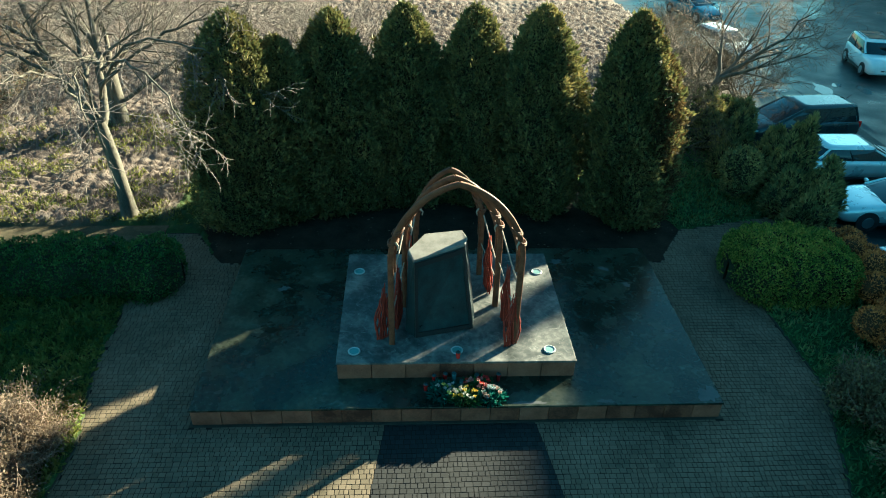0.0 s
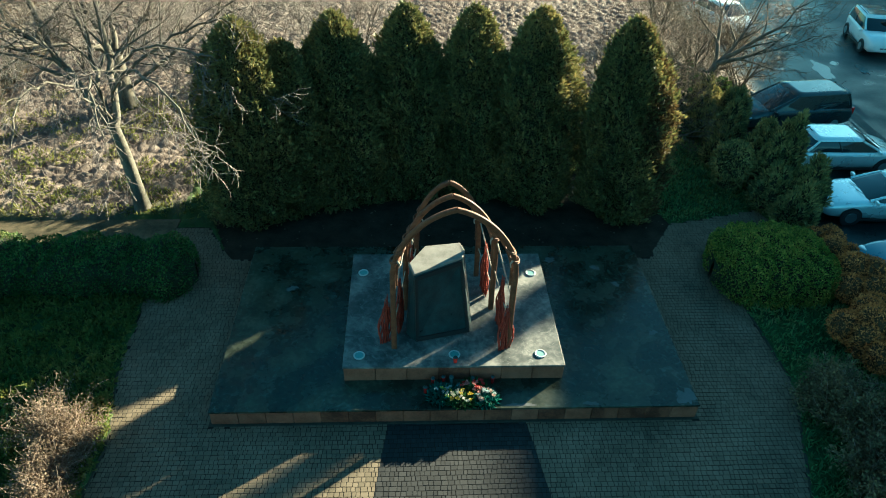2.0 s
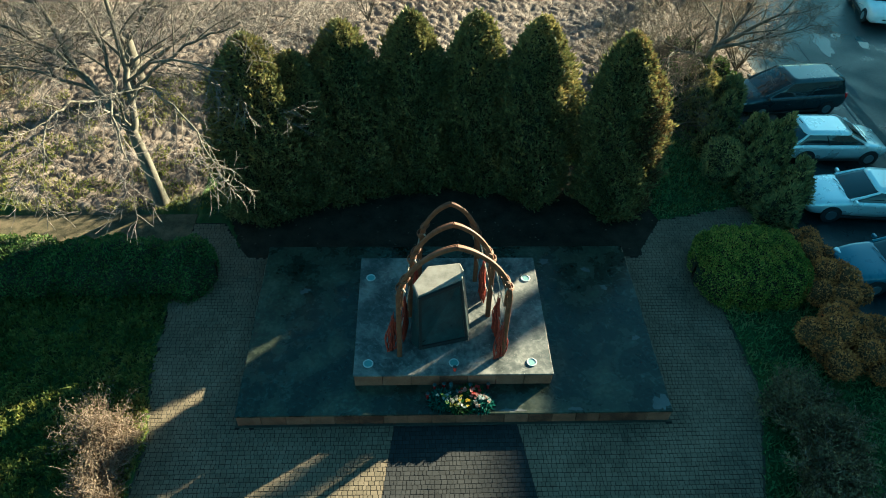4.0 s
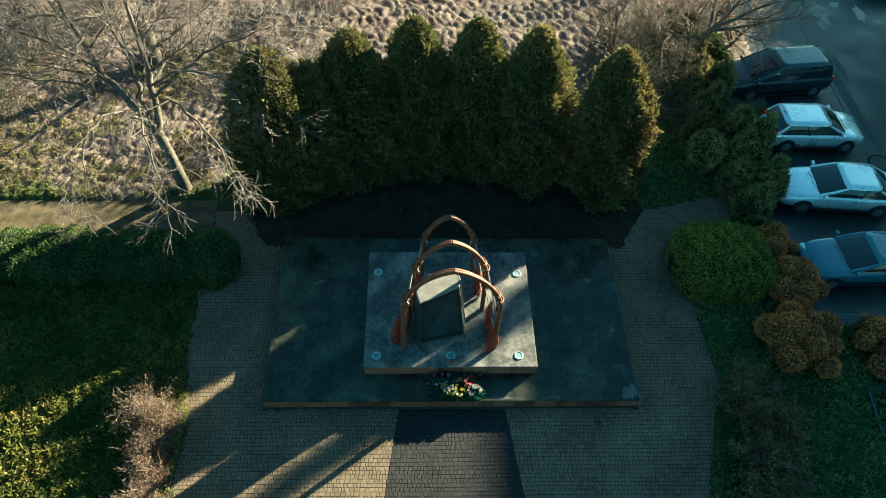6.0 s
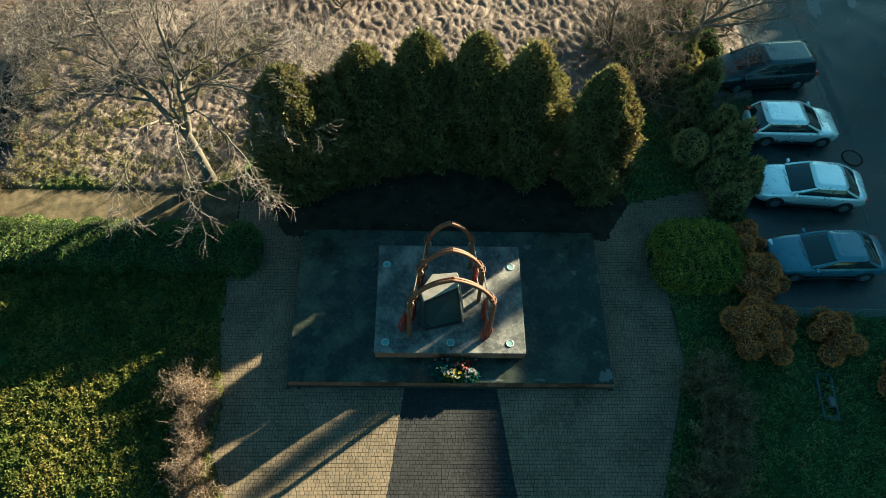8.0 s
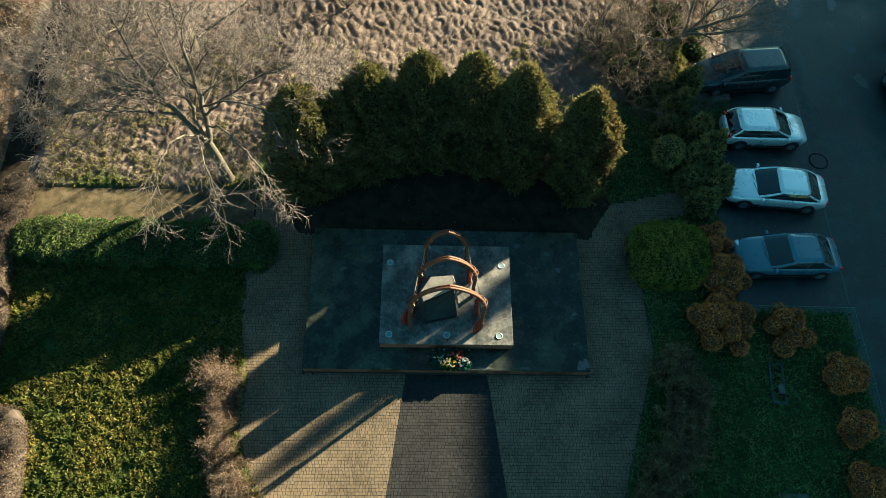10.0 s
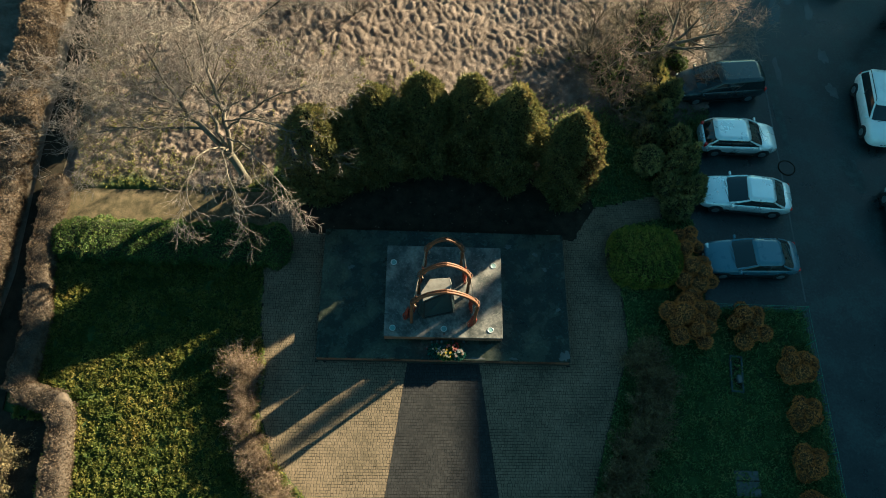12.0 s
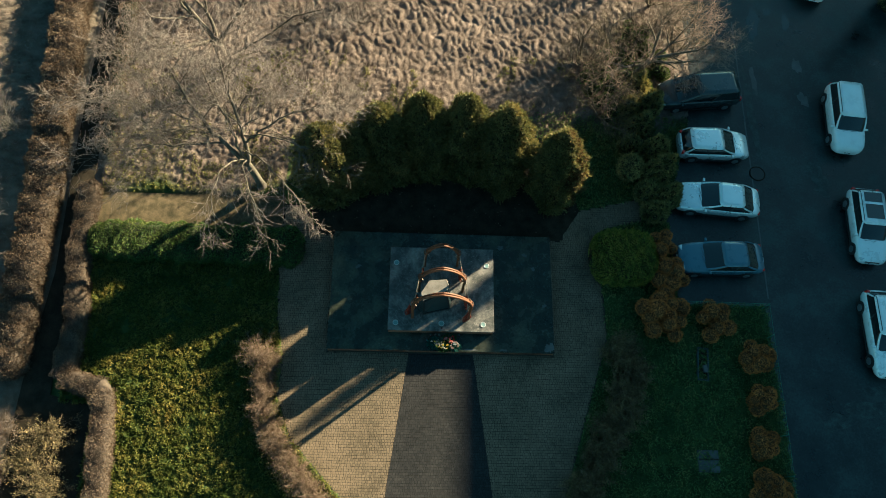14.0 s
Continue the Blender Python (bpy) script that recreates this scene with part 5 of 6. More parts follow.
for k, (x, y, r, h) in enumerate([(10.2, 15.6, 1.0, 0.8), (11.6, 17.2, 1.1, 0.9), (9.4, 17.4, 0.9, 0.7), (13.0, 18.6, 1.1, 0.9), (12.0, 20.4, 1.2, 0.9), (10.3, 18.8, 0.9, 0.7)]):
    leafy("shrub", (x, y, 0), clumpy(0, 0, r, h, 8, 400 + k, 0.42), M_HEDGE, "low dark evergreen undergrowth below the scrub", "shrub", "undergrowth below the scrub", 260, 0.11, seed=410 + k)
bare_tree((11.5, 17.4, 0), [([(0, 0, -0.1), (0.1, 0.05, 0.5), (0.35, 0.1, 1.4), (0.75, 0.2, 2.2)], [0.26, 0.2, 0.17, 0.15])], 41, 0.75, 4, 0.2,
          "gnarled bare tree with rust-tinged twigs by the car park", M_TWIG_BR, kids=(4, 4, 4, 3), ratio=0.64, lift=0.02, thin=0.0075,
          extra=[((0.75, 0.2, 2.2), (1.0, 0.1, 0.7), 2.9, 0.12), ((0.7, 0.2, 2.1), (0.2, 0.6, 1.0), 2.6, 0.11), ((0.5, 0.15, 1.7), (-0.7, -0.7, 0.7), 2.8, 0.1), ((0.75, 0.2, 2.2), (0.6, -0.7, 0.6), 2.5, 0.1), ((0.75, 0.2, 2.2), (0.9, 0.9, 0.7), 2.6, 0.1)])

# ---------------------------------------------------------------- cars
CAR = {
    "saloon": dict(top=[(0, 0.72), (0.02, 0.93), (0.14, 1.0), (0.3, 0.98), (0.7, 0.95), (0.9, 0.82), (0.98, 0.68), (1, 0.55)], glass=(0.09, 0.23, 0.53, 0.73), H=1.43),
    "hatch": dict(top=[(0, 0.75), (0.02, 0.95), (0.14, 0.98), (0.3, 0.97), (0.76, 0.96), (0.92, 0.84), (0.985, 0.7), (1, 0.55)], glass=(0.03, 0.12, 0.58, 0.77), H=1.47),
    "estate": dict(top=[(0, 0.75), (0.02, 0.95), (0.14, 0.98), (0.3, 0.97), (0.72, 0.95), (0.9, 0.83), (0.985, 0.7), (1, 0.55)], glass=(0.03, 0.1, 0.56, 0.73), H=1.5),
    "van": dict(top=[(0, 0.8), (0.02, 1.0), (0.14, 1.05), (0.3, 1.05), (0.8, 1.02), (0.94, 0.86), (0.985, 0.72), (1, 0.58)], glass=(0.03, 0.08, 0.6, 0.83), H=1.7),
    "offroad": dict(top=[(0, 0.85), (0.015, 1.05), (0.14, 1.08), (0.3, 1.07), (0.74, 1.06), (0.94, 0.98), (0.99, 0.85), (1, 0.65)], glass=(0.025, 0.08, 0.6, 0.75), H=1.68),
}


def rounded(w0, w1, x0, x1, z0, z1, r, n=5):
    """A ring of points, a rounded quad from x0 (half width w0) to x1 (half width w1)."""
    pts = []
    for cx, cw, sx, sy, a0 in ((x1, w1, -1, -1, 0), (x0, w0, 1, -1, 90), (x0, w0, 1, 1, 180), (x1, w1, -1, 1, 270)):
        for k in range(n):
            a = radians(a0 + 90 * k / (n - 1))
            pts.append((cx + sx * r + r * math.cos(a), -sy * cw + sy * r + r * math.sin(a)))
    return [(x, y, z0 + (z1 - z0) * (x - x0) / (x1 - x0)) for x, y in pts]


def car(kind, at, rz, L, W, colour, label, metal=0.05, rails=False, dark_roof=False, group="parked cars"):
    c = CAR[kind]
    H = c["H"]
    t = thing("car", at, label, "car", group, rz=rz)
    paint = surface("car_paint", [(0.3, tuple(v * 0.9 for v in colour)), (0.7, colour)], 1.5, 60, (0.22, 0.38), 0, metal=metal, coat=1.0)
    us = [0, 0.004, 0.012, 0.025, 0.045, 0.075, 0.11, 0.15, 0.2, 0.26, 0.33, 0.4, 0.48, 0.56, 0.63, 0.69, 0.74, 0.79, 0.835, 0.875, 0.91, 0.94, 0.962, 0.98, 0.991, 0.997, 1.0]
    acc = Acc()
    rows = []
    tu, tz = zip(*c["top"])
    grid = np.linspace(-0.1, 1.1, 241)
    prof = np.interp(grid, tu, tz)
    soft_prof = np.convolve(np.pad(prof, 12, mode="edge"), np.ones(25) / 25, mode="valid")
    for u in us:
        e = min(u, 1 - u)
        k_ = abs(2 * u - 1)
        w = W / 2 * (1 - (0.20 if u > 0.5 else 0.14) * k_ ** 5 - 0.16 * k_ ** 40)
        zt = float(np.interp(u, grid, soft_prof)) - 0.12 * max(0, 1 - e / 0.02) ** 2
        z0 = 0.2 + 0.14 * max(0, 1 - e / 0.05)
        sec = [(0, z0), (0.8 * w, z0), (0.95 * w, z0 + 0.1), (1.0 * w, 0.5), (1.0 * w, max(zt - 0.2, 0.52)), (0.975 * w, max(zt - 0.09, 0.54)), (0.9 * w, zt - 0.02), (0.75 * w, zt + 0.008), (0.4 * w, zt + 0.022), (0, zt + 0.025)]
        full = sec + [(-y, z) for y, z in sec[-2:0:-1]]
        rows.append([((u - 0.5) * L, y, z) for y, z in full])
    n = len(rows[0])
    v = np.array(rows).reshape(-1, 3)
    f = [(i * n + j, i * n + (j + 1) % n, (i + 1) * n + (j + 1) % n, (i + 1) * n + j) for i in range(len(us) - 1) for j in range(n)]
    acc.add(v, f)
    acc.add(v[:n], [list(range(n - 1, -1, -1))])
    acc.add(v[-n:], [list(range(n))])
    body = put("body", acc, paint, t, smooth=True)
    # greenhouse: glass between belt and roof, then roof and pillars
    g0, g1, g2, g3 = [(u - 0.5) * L for u in c["glass"]]
    wb, wt = W / 2 * 0.97, W / 2 * 0.86
    zb0, zb1 = float(np.interp(c["glass"][0], tu, tz)), float(np.interp(c["glass"][3], tu, tz))
    lo = rounded(wb * 0.9, wb * 0.9, g0, g3, zb0 - 0.01, zb1 - 0.01, 0.3)
    lo = [(x, y * (1.0 + 0.1 * math.cos((x - (g0 + g3) / 2) / (g3 - g0) * 2.2)), z) for x, y, z in lo]
    hi = rounded(wt * 0.93, wt * 0.95, g1, g2, H - 0.11, H - 0.11, 0.24)
    m = len(lo)
    acc = Acc()
    bulge = [[(a_[0] + (b_[0] - a_[0]) * q + 0.05 * math.sin(math.pi * q) * (1 if a_[0] > (g0 + g3) / 2 else -1) * (abs(a_[1]) < wb * 0.7), (a_[1] + (b_[1] - a_[1]) * q) * (1 + 0.035 * math.sin(math.pi * q)), a_[2] + (b_[2] - a_[2]) * q) for a_, b_ in zip(lo, hi)] for q in (0.33, 0.66)]
    acc.add(np.array(lo + bulge[0] + bulge[1] + hi), [(r * m + k, r * m + (k + 1) % m, (r + 1) * m + (k + 1) % m, (r + 1) * m + k) for r in range(3) for k in range(m)])
    put("glazing", acc, M_GLASS, t, "dark tinted glazing", smooth=True)
    mid = [(x * 1.0 + (0.0), y * 1.0, z + 0.045) for x, y, z in hi]
    cx_ = (g1 + g2) / 2
    inner = [(cx_ + (x - cx_) * 0.78, y * 0.72, H - 0.014) for x, y, z in hi]
    low = [(cx_ + (x - cx_) * 1.012, y * 1.02, z - 0.008) for x, y, z in hi]
    acc = Acc()
    acc.add(np.array(low + mid + inner + [(cx_, 0, H)]), [(r * m + k, r * m + (k + 1) % m, (r + 1) * m + (k + 1) % m, (r + 1) * m + k) for r in range(2) for k in range(m)])
    acc.add(np.array(inner + [(cx_, 0, H)]), [(k, (k + 1) % m, m) for k in range(m)])
    put("roof", acc, paint, t, smooth=True)
    if dark_roof:
        put("roof_glass", box((g2 - g1) * 0.42, wt * 1.3, 0.012, (cx_ + 0.28, 0, H + 0.004), bevel=0.005), M_GLASS, t, "dark glass roof panel")
        put("roof_glass", box((g2 - g1) * 0.28, wt * 1.3, 0.012, (cx_ - 0.62, 0, H + 0.004), bevel=0.005), M_GLASS, t, "dark glass roof panel")
    for s in (-1, 1):
        for frac, (xa, xb) in (("a", (g3 - 0.12, g2 - 0.1)), ("b", ((g0 + g3) / 2 - 0.1, cx_ - 0.12)), ("c", (g0 + 0.14, g1 + 0.12))):
            pa = np.array((xa, s * wb * (0.88 if frac != "b" else 0.985), zb1 + 0.0 if frac == "a" else (zb0 + zb1) / 2))
            pb = np.array((xb, s * wt * 0.92, H - 0.12))
            acc = Acc()
            tube(acc, [pa, pa * 0.5 + pb * 0.5 + np.array([0, s * 0.02, 0.0]), pb], [0.03, 0.028, 0.024] if frac == "b" else [0.06, 0.05, 0.045], 8)
            put("pillar", acc, paint if frac != "b" else M_BLACK, t, smooth=True)
        put("mirror", box(0.12, 0.2, 0.13, (g3 - 0.25, s * (W / 2 + 0.06), 0.93), bevel=0.035), paint, t)
        put("door_handle", box(0.16, 0.03, 0.03, (0.0, s * (W / 2 + 0.004), 0.78), bevel=0.01), paint, t)
        put("sill", box(L * 0.5, 0.05, 0.09, (0, s * (W / 2 - 0.015), 0.2), bevel=0.015), M_BLACK, t, "black side sill")
        put("headlight", box(0.22, 0.36, 0.13, (L / 2 - 0.24, s * (W / 2 - 0.34), 0.6), bevel=0.05, rz=-s * 26), M_HEADL, t, "clear headlight")
        put("tail_light", box(0.16, 0.2, 0.3 if kind != "saloon" else 0.18, (-L / 2 + 0.15, s * (W / 2 - 0.22), 0.68), bevel=0.04, rz=s * 14), M_TAILL, t, "red tail light")
        if rails:
            acc = Acc()
            tube(acc, [(g1 + 0.1, s * wt * 0.9, H - 0.03), (g1 + 0.2, s * wt * 0.9, H + 0.04), (g2 - 0.3, s * wt * 0.9, H + 0.04), (g2 - 0.2, s * wt * 0.9, H - 0.03)], [0.02] * 4, 6)
            put("roof_rail", acc, M_BLACK, t, smooth=True)
        for wx in (-L / 2 + 0.19 * L, L / 2 - 0.19 * L):
            arch = cyl(0.37, 0.06, (wx, s * (W / 2 - 0.045), 0.33), n=28, rx=-90 * s)
            put("wheel_arch", arch, M_BLACK, t, "dark wheel arch")
            wheel = put("wheel", cyl(0.315, 0.2, (wx, s * (W / 2 - 0.175), 0.315), n=28, bevel=0.03, rx=-90 * s), M_TYRE, t, "black tyre", smooth=False)
            rim = cyl(0.2, 0.02, (wx, s * (W / 2 + 0.02), 0.315), n=20, rx=-90 * s, bevel=0.006)
            put("rim", rim, M_RIM, wheel, "light alloy rim")
    put("grille", box(0.05, W * 0.45, 0.12, (L / 2 - 0.03, 0, 0.5), bevel=0.015), M_BLACK, t, "black grille")
    for s in (-1, 1):
        plate = put("number_plate", box(0.02, 0.5, 0.11, (s * (L / 2 + 0.005), 0, 0.44 if s > 0 else 0.62)), M_PLATE, t, "white plate with plain dark bars")
        for k in (-1, 1):
            put("plate_bar", box(0.006, 0.16, 0.06, (s * (L / 2 + 0.016), k * 0.11, 0.465 if s > 0 else 0.645)), M_BLACK, plate)
    for k in range(2):
        acc = Acc()
        y = 0.1 + 0.5 * k - 0.3
        tube(acc, [(g3 + 0.06, y - 0.28, zb1 + 0.035), (g3 - 0.06, y + 0.28, zb1 + 0.075)], [0.012, 0.01], 4)
        put("wiper", acc, M_BLACK, t)
    acc = Acc()
    tube(acc, [(g1 + 0.12, 0, H - 0.01), (g1 + 0.0, 0, H + 0.09), (g1 - 0.1, 0, H + 0.16)], [0.02, 0.012, 0.006], 5)
    put("aerial", acc, M_BLACK, t)
    return t


car("saloon", (15.87, 9.27, -0.02), 175.6, 4.85, 1.85, (0.82, 0.85, 0.85), "silver saloon parked nose to the junipers", 0.45)
car("hatch", (16.1, 12.85, -0.02), 0, 4.25, 1.78, (0.84, 0.86, 0.85), "silver-white five-door hatchback parked tail to the junipers", 0.5)
car("saloon", (15.58, 5.62, -0.02), 181, 4.8, 1.84, (0.08, 0.13, 0.18), "dark blue saloon parked nose to the junipers")
car("van", (15.65, 16.5, -0.02), 186.5, 5.0, 1.92, (0.025, 0.033, 0.036), "black people carrier parked at an angle")
car("offroad", (24.55, 15.05, -0.02), 265, 4.7, 1.95, (0.85, 0.86, 0.84), "white compact off-road car beside the lane", 0.0, rails=True)
car("estate", (24.5, 7.9, -0.02), 266, 4.6, 1.82, (0.82, 0.84, 0.84), "silver estate car with dark glass roof and rails", 0.15, True, True)
car("estate", (24.15, 1.5, -0.02), 268, 4.85, 1.86, (0.85, 0.88, 0.88), "pale silver estate car parked beside the lane", 0.15, True)
car("hatch", (17.2, 28.9, -0.02), 288, 4.1, 1.75, (0.85, 0.86, 0.84), "white hatchback parked behind the scrub", 0.0)
car("saloon", (18.6, 37.6, -0.02), 288, 4.6, 1.78, (0.05, 0.14, 0.2), "blue saloon parked behind the scrub", 0.2)
car("offroad", (24.7, 26.3, -0.02), 258, 4.3, 1.82, (0.85, 0.86, 0.84), "white boxy off-road car on the lane", 0.0, rails=True, dark_roof=True)

# ---------------------------------------------------------------- car park details
def puddle(name, cx, cy, rx, ry, seed, mat, z, label, category):
    b = bmesh.new()
    n = 26
    vs = []
    for k in range(n):
        a = 2 * math.pi * k / n
        r = 1 + 0.22 * math.sin(2 * a + seed) + 0.16 * math.sin(5 * a + seed * 2) + 0.08 * math.sin(9 * a + seed)
        vs.append(b.verts.new((cx + rx * r * math.cos(a), cy + ry * r * math.sin(a), z)))
    b.faces.new(vs)
    return tagged(put(name, b, mat), label, category, kind="structure")


# Four are water; on the rest pale asphalt stands in for reflected sky.
for k, (x, y, rx, ry) in enumerate([(20.2, 22.4, 0.42, 1.2), (22.4, 22.6, 0.22, 0.8), (22.6, 19.2, 0.25, 0.6), (22.6, 16.7, 0.3, 0.5), (19.6, 18.0, 0.2, 0.9), (17.9, 22.5, 0.45, 0.2), (21.3, 23.4, 0.3, 0.25)]):
    puddle("puddle", x, y, rx, ry, k, M_WATER if k in (0, 1, 5, 6) else M_PATCH, -0.012, "shallow puddle on the asphalt", "puddle")
M_WORN = surface("worn_pale_asphalt", [(0.35, (0.012, 0.015, 0.016)), (0.50, (0.030, 0.037, 0.036)), (0.62, (0.055, 0.064, 0.062))], 2.2, 30, (0.4, 0.8), 0.3, 0.008)
for k, (x, y, rx, ry) in enumerate([(22.1, 12.2, 0.25, 0.4), (22.6, 11.0, 0.6, 0.9), (22.9, -2.5, 1.6, 0.35), (21.0, -3.2, 0.9, 0.4), (23.5, -1.5, 0.8, 0.3), (24.2, -3.4, 1.0, 0.4), (19.1, 15.5, 0.22, 3.5)]):
    puddle("road_patch", x, y, rx, ry, k + 9, M_WORN, -0.014, "pale worn patch in the asphalt", "road patch")
cover = thing("manhole_cover", (18.85, 11.35, -0.02), "dark round manhole cover in cracked asphalt", "manhole")
a = Acc()
ring(a, (0, 0, 0.012), 0.46, 0.46, 0.03, n=24)
put("rim", a, M_MUD, cover, smooth=True)
put("lid", cyl(0.42, 0.02, n=24, bevel=0.005), M_BLACK, cover)
tagged(put("road_seam", box(0.08, 19.0, 0.012, (18.55, 13.0, -0.026), rz=-1.5), M_PATCH), "pale seam between bays and lane", "road", kind="structure")
tagged(put("kerb", box(0.08, 44.0, 0.08, (18.08, -18.8, -0.06), bevel=0.02), M_PATCH), "low concrete kerb along the lane", "kerb", kind="structure")
tagged(put("kerb", box(5.0, 0.08, 0.1, (15.7, 3.1, -0.06), bevel=0.02), M_PATCH), "low concrete kerb at the last parking bay", "kerb", kind="structure")


def fence(points):
    t = thing("wire_fence", (*points[0], 0), "thin green wire fence with slim posts", "fence")
    o = np.array([*points[0], 0.0])
    for (x0, y0), (x1, y1) in zip(points, points[1:]):
        d = math.hypot(x1 - x0, y1 - y0)
        n = max(1, round(d / 2.0))
        for k in range(n + (1 if (x1, y1) == points[-1] else 0)):
            x, y = x0 + (x1 - x0) * k / n, y0 + (y1 - y0) * k / n
            put("post", cyl(0.025, 1.0, (x - o[0], y - o[1], 0), n=8), M_WIRE, t)
        for z in (0.12, 0.34, 0.56, 0.78, 0.98):
            acc = Acc()
            tube(acc, np.array([(x0, y0, z), ((x0 + x1) / 2, (y0 + y1) / 2, z - 0.01), (x1, y1, z)]) - o, [0.009 if z > 0.9 else 0.004] * 3, 4)
            put("wire", acc, M_WIRE, t)


fence([(12.6, 2.95), (17.8, 2.9), (17.75, -0.5), (17.7, -4.0), (17.6, -8.0), (17.5, -12.0)])
gs = thing("grave_slab", (13.75, -5.3, 0), "pale concrete slab in the lawn", "slab")
put("slab", box(1.1, 1.1, 0.14, bevel=0.02), M_PATCH, gs)
put("joint_cover", box(1.12, 0.05, 0.02, (0, 0.1, 0.137), bevel=0.005), M_MUD, gs)
st = thing("grave_marker", (14.05, -0.3, 0), "dark low grave border with a pale stone in the lawn", "grave", rz=-6)
for x, y, w, h_ in ((0, 0.85, 0.62, 0.1), (0, -0.85, 0.62, 0.1), (-0.27, 0, 0.09, 1.7), (0.27, 0, 0.09, 1.7)):
    put("border", box(w, h_, 0.2, (x, y, 0), bevel=0.015), M_STELE, st)
put("soil", box(0.5, 1.65, 0.1, (0, 0, 0), bevel=0.02), M_MUD, st)
put("stone", box(0.22, 0.4, 0.22, (0.1, -0.25, 0.08), bevel=0.05, rz=10), M_PATCH, st, "pale stone")

# ---------------------------------------------------------------- unseen building to the east, beyond the lane, added to cast shade
def block(name, x0, x1, y0, y1, h, label, storeys):
    t = thing(name, ((x0 + x1) / 2, (y0 + y1) / 2, 0), label, "building")
    w, d = x1 - x0, y1 - y0
    put("wall", box(w, d, h, (0, 0, -0.1)), M_RENDER, t)
    put("roof", box(w + 0.6, d + 0.6, 0.3, (0, 0, h - 0.1), bevel=0.03), M_ROOF, t)
    n = int(d / 3.2)
    for s in range(storeys):
        for k in range(n):
            win = put("window", box(0.1, 1.5, 1.4, (-w / 2 - 0.02, -d / 2 + (k + 0.5) * d / n, 1.0 + s * (h / storeys)), bevel=0.01), M_PLATE, t)
            put("pane", box(0.03, 1.3, 1.2, (-w / 2 - 0.07, -d / 2 + (k + 0.5) * d / n, 1.1 + s * (h / storeys))), M_GLASS, win)
    return t


# Neither block is in view; heights and ends follow the shadow they must cast.
block("shade_building", 53.75, 66.0, -50.0, 47.75, 21.42, "long unseen seven-storey rendered building, added beyond the lane to cast shade", 7)
block("shade_annexe", 53.25, 66.0, 48.75, 81.25, 15.12, "unseen five-storey pale annexe, added beyond the lane to cast shade", 5)

# ---------------------------------------------------------------- paving stones
PD = 0.130


def paver_mesh(acc, x, y, w, d, mi):
    """Blocks with chamfered edges; w holds each one's width."""
    z1, z0, c = 0.014, -0.03, 0.004
    n = len(x)
    hw, hd = (w / 2 - 0.0078)[:, None], d / 2 - 0.007
    ox = np.array([-1, 1, 1, -1])
    oy = np.array([-1, -1, 1, 1])
    tz = z1 + rng.normal(0, 0.0008, n)
    tz = np.repeat(tz[:, None], 4, 1)
    lo = np.stack([x[:, None] + ox * hw, np.broadcast_to(y[:, None] + oy * hd, (n, 4)), np.full((n, 4), z0)], -1)
    me = np.stack([x[:, None] + ox * hw, np.broadcast_to(y[:, None] + oy * hd, (n, 4)), tz - 0.0012], -1)
    hi = np.stack([x[:, None] + ox * (hw - c), np.broadcast_to(y[:, None] + oy * (hd - c), (n, 4)), tz], -1)
    v = np.concatenate([lo, me, hi], 1)
    i = np.arange(n)[:, None] * 12
    f = [i + np.array([[8, 9, 10, 11]])]
    for k in range(4):
        m = (k + 1) % 4
        f.append(i + np.array([[k, m, 4 + m, 4 + k]]))
        f.append(i + np.array([[4 + k, 4 + m, 8 + m, 8 + k]]))
    acc.add(v.reshape(-1, 3), np.concatenate(f), mi)


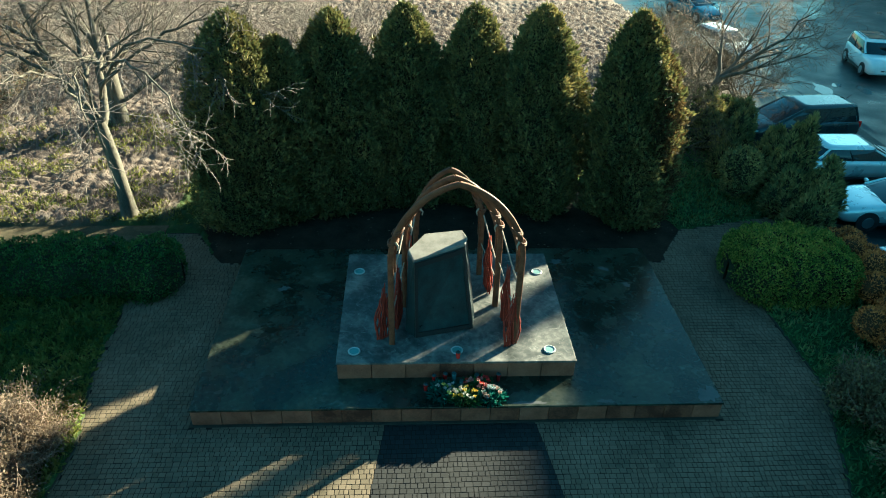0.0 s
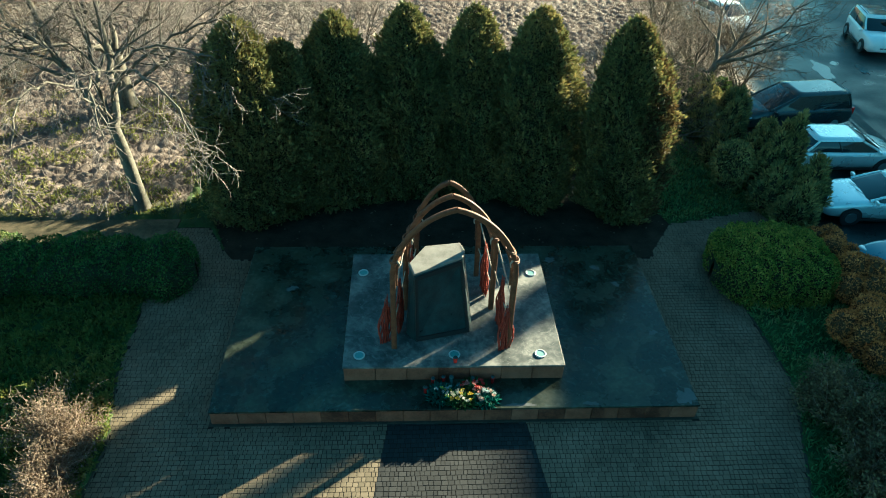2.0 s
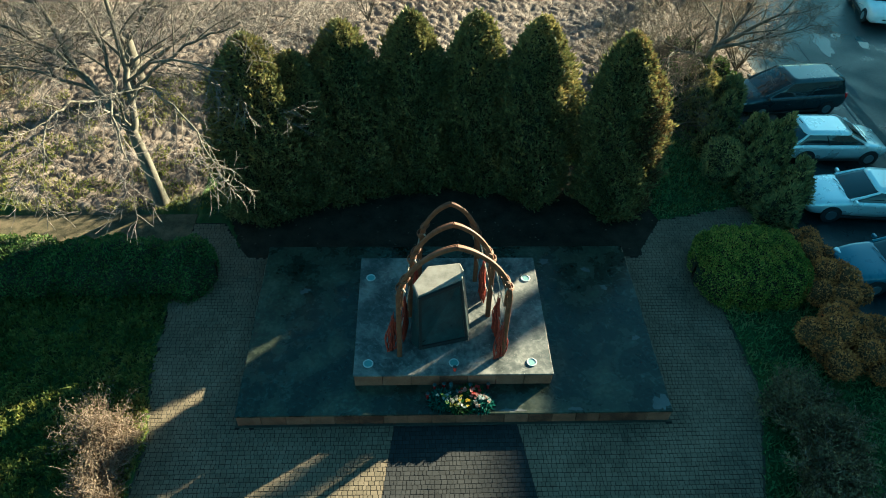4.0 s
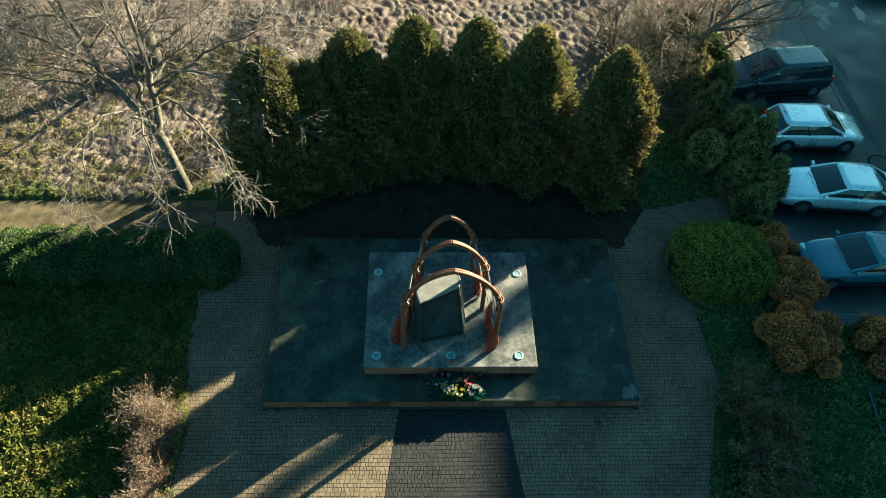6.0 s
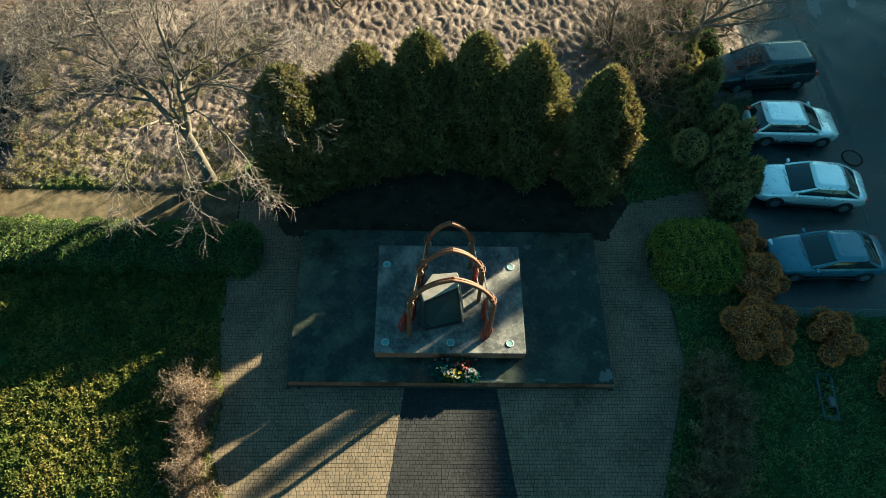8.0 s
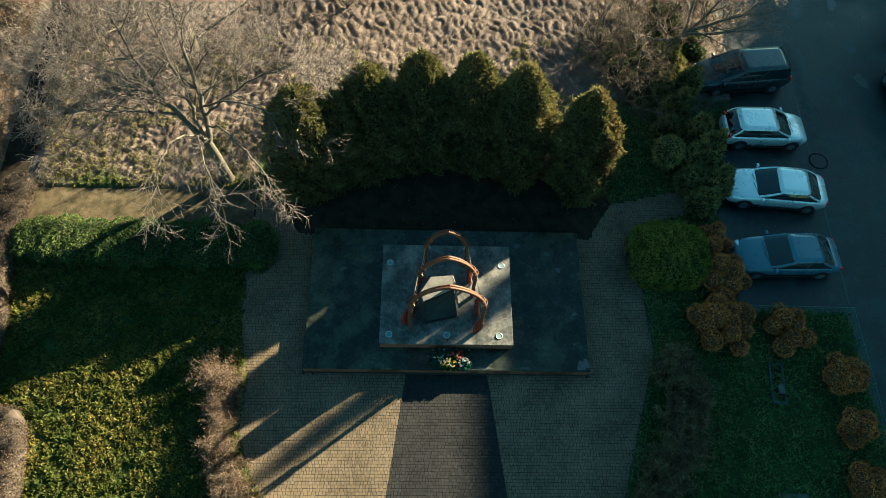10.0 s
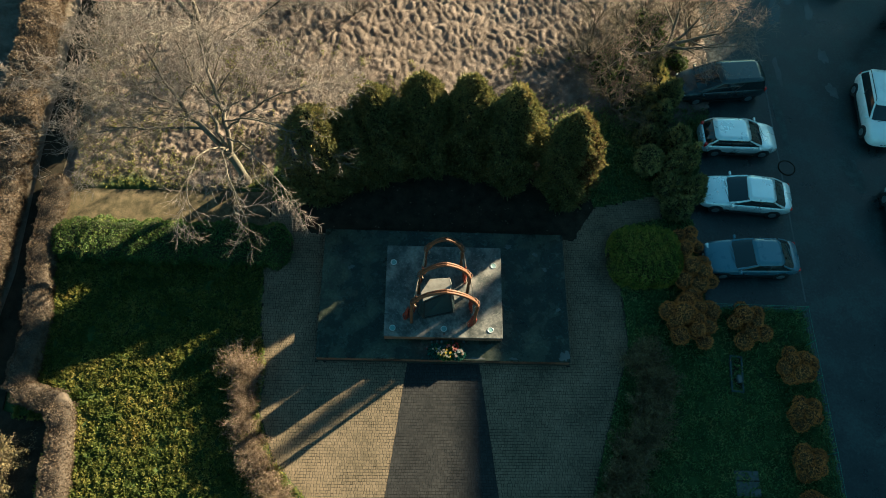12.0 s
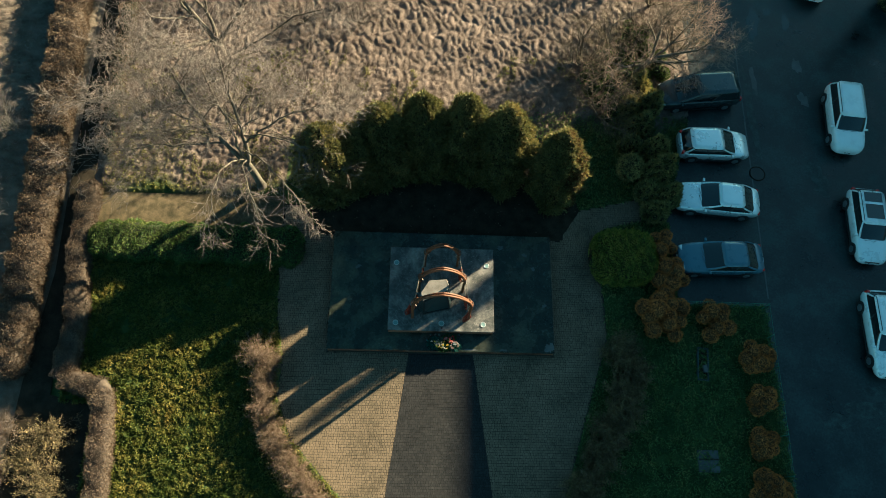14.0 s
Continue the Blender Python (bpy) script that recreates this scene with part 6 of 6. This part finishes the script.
WIDTHS = np.array([0.095, 0.12, 0.15, 0.18])
px, py, pw = [], [], []
for row in range(int(23.6 / PD)):
    w = rng.choice(WIDTHS, 170, p=[0.26, 0.32, 0.3, 0.12])
    x = -9.6 - rng.uniform(0, 0.2) + np.cumsum(w) - w / 2
    px.append(x)
    pw.append(w)
    py.append(-13.95 + row * PD + 0.012 * np.sin(x * 0.9 + row * 0.13) + rng.normal(0, 0.003, 170))
px, py, pw = np.concatenate(px), np.concatenate(py), np.concatenate(pw)
ok = inside(PAVE, px, py) & ~((np.abs(px) < 6.03) & (py > -0.03) & (py < 6.68))
px, py, pw = px[ok], py[ok], pw[ok]
half_strip = np.interp(-py, [0.0, 7.3, 14], [1.7, 2.68, 3.6])
cut = (py < 0) & (np.abs(np.abs(px) - half_strip) < pw / 2 - 0.02)
side, x0, x1, b = np.sign(px[cut]), np.abs(px[cut]) - pw[cut] / 2, np.abs(px[cut]) + pw[cut] / 2, half_strip[cut]
px = np.concatenate([px[~cut], side * (x0 + b) / 2, side * (b + x1) / 2])
py = np.concatenate([py[~cut], py[cut], py[cut]])
pw = np.concatenate([pw[~cut], b - x0, x1 - b])
strip = (np.abs(px) < np.interp(-py, [0.0, 7.3, 14], [1.7, 2.68, 3.6])) & (py < 0)
near = np.isin(pw, WIDTHS) & (py < -0.4) & (py > -1.6) & (px > -2.6) & (px < 2.6)
kinds = {}
for w in WIDTHS:
    for s, m in ((False, M_PAVER), (True, M_PAVER_D)):
        one = Acc()
        paver_mesh(one, np.zeros(1), np.zeros(1), np.array([w]), PD, 0)
        kinds[(w, s)] = one.mesh("paving_stone")
        kinds[(w, s)].polygons.foreach_set("use_smooth", [False] * len(kinds[(w, s)].polygons))
        kinds[(w, s)].materials.append(m)
picked = np.zeros(len(px), bool)
picked[np.flatnonzero(near)[:300]] = True
for x, y, w, s in zip(px[picked], py[picked], pw[picked], strip[picked]):
    ob = new("paving_stone", kinds[(w, bool(s))])
    ob.location = (x, y, 0.0)
    ob.parent = pavement
rest = Acc()
for flag, mi in ((False, 0), (True, 1)):
    k = ~picked & (strip == flag)
    paver_mesh(rest, px[k], py[k], pw[k], PD, mi)
stones = put("paving_stones", rest, [M_PAVER, M_PAVER_D], pavement)
stones.data.polygons.foreach_set("use_smooth", [False] * len(stones.data.polygons))
tagged(stones, "", kind="stuff")
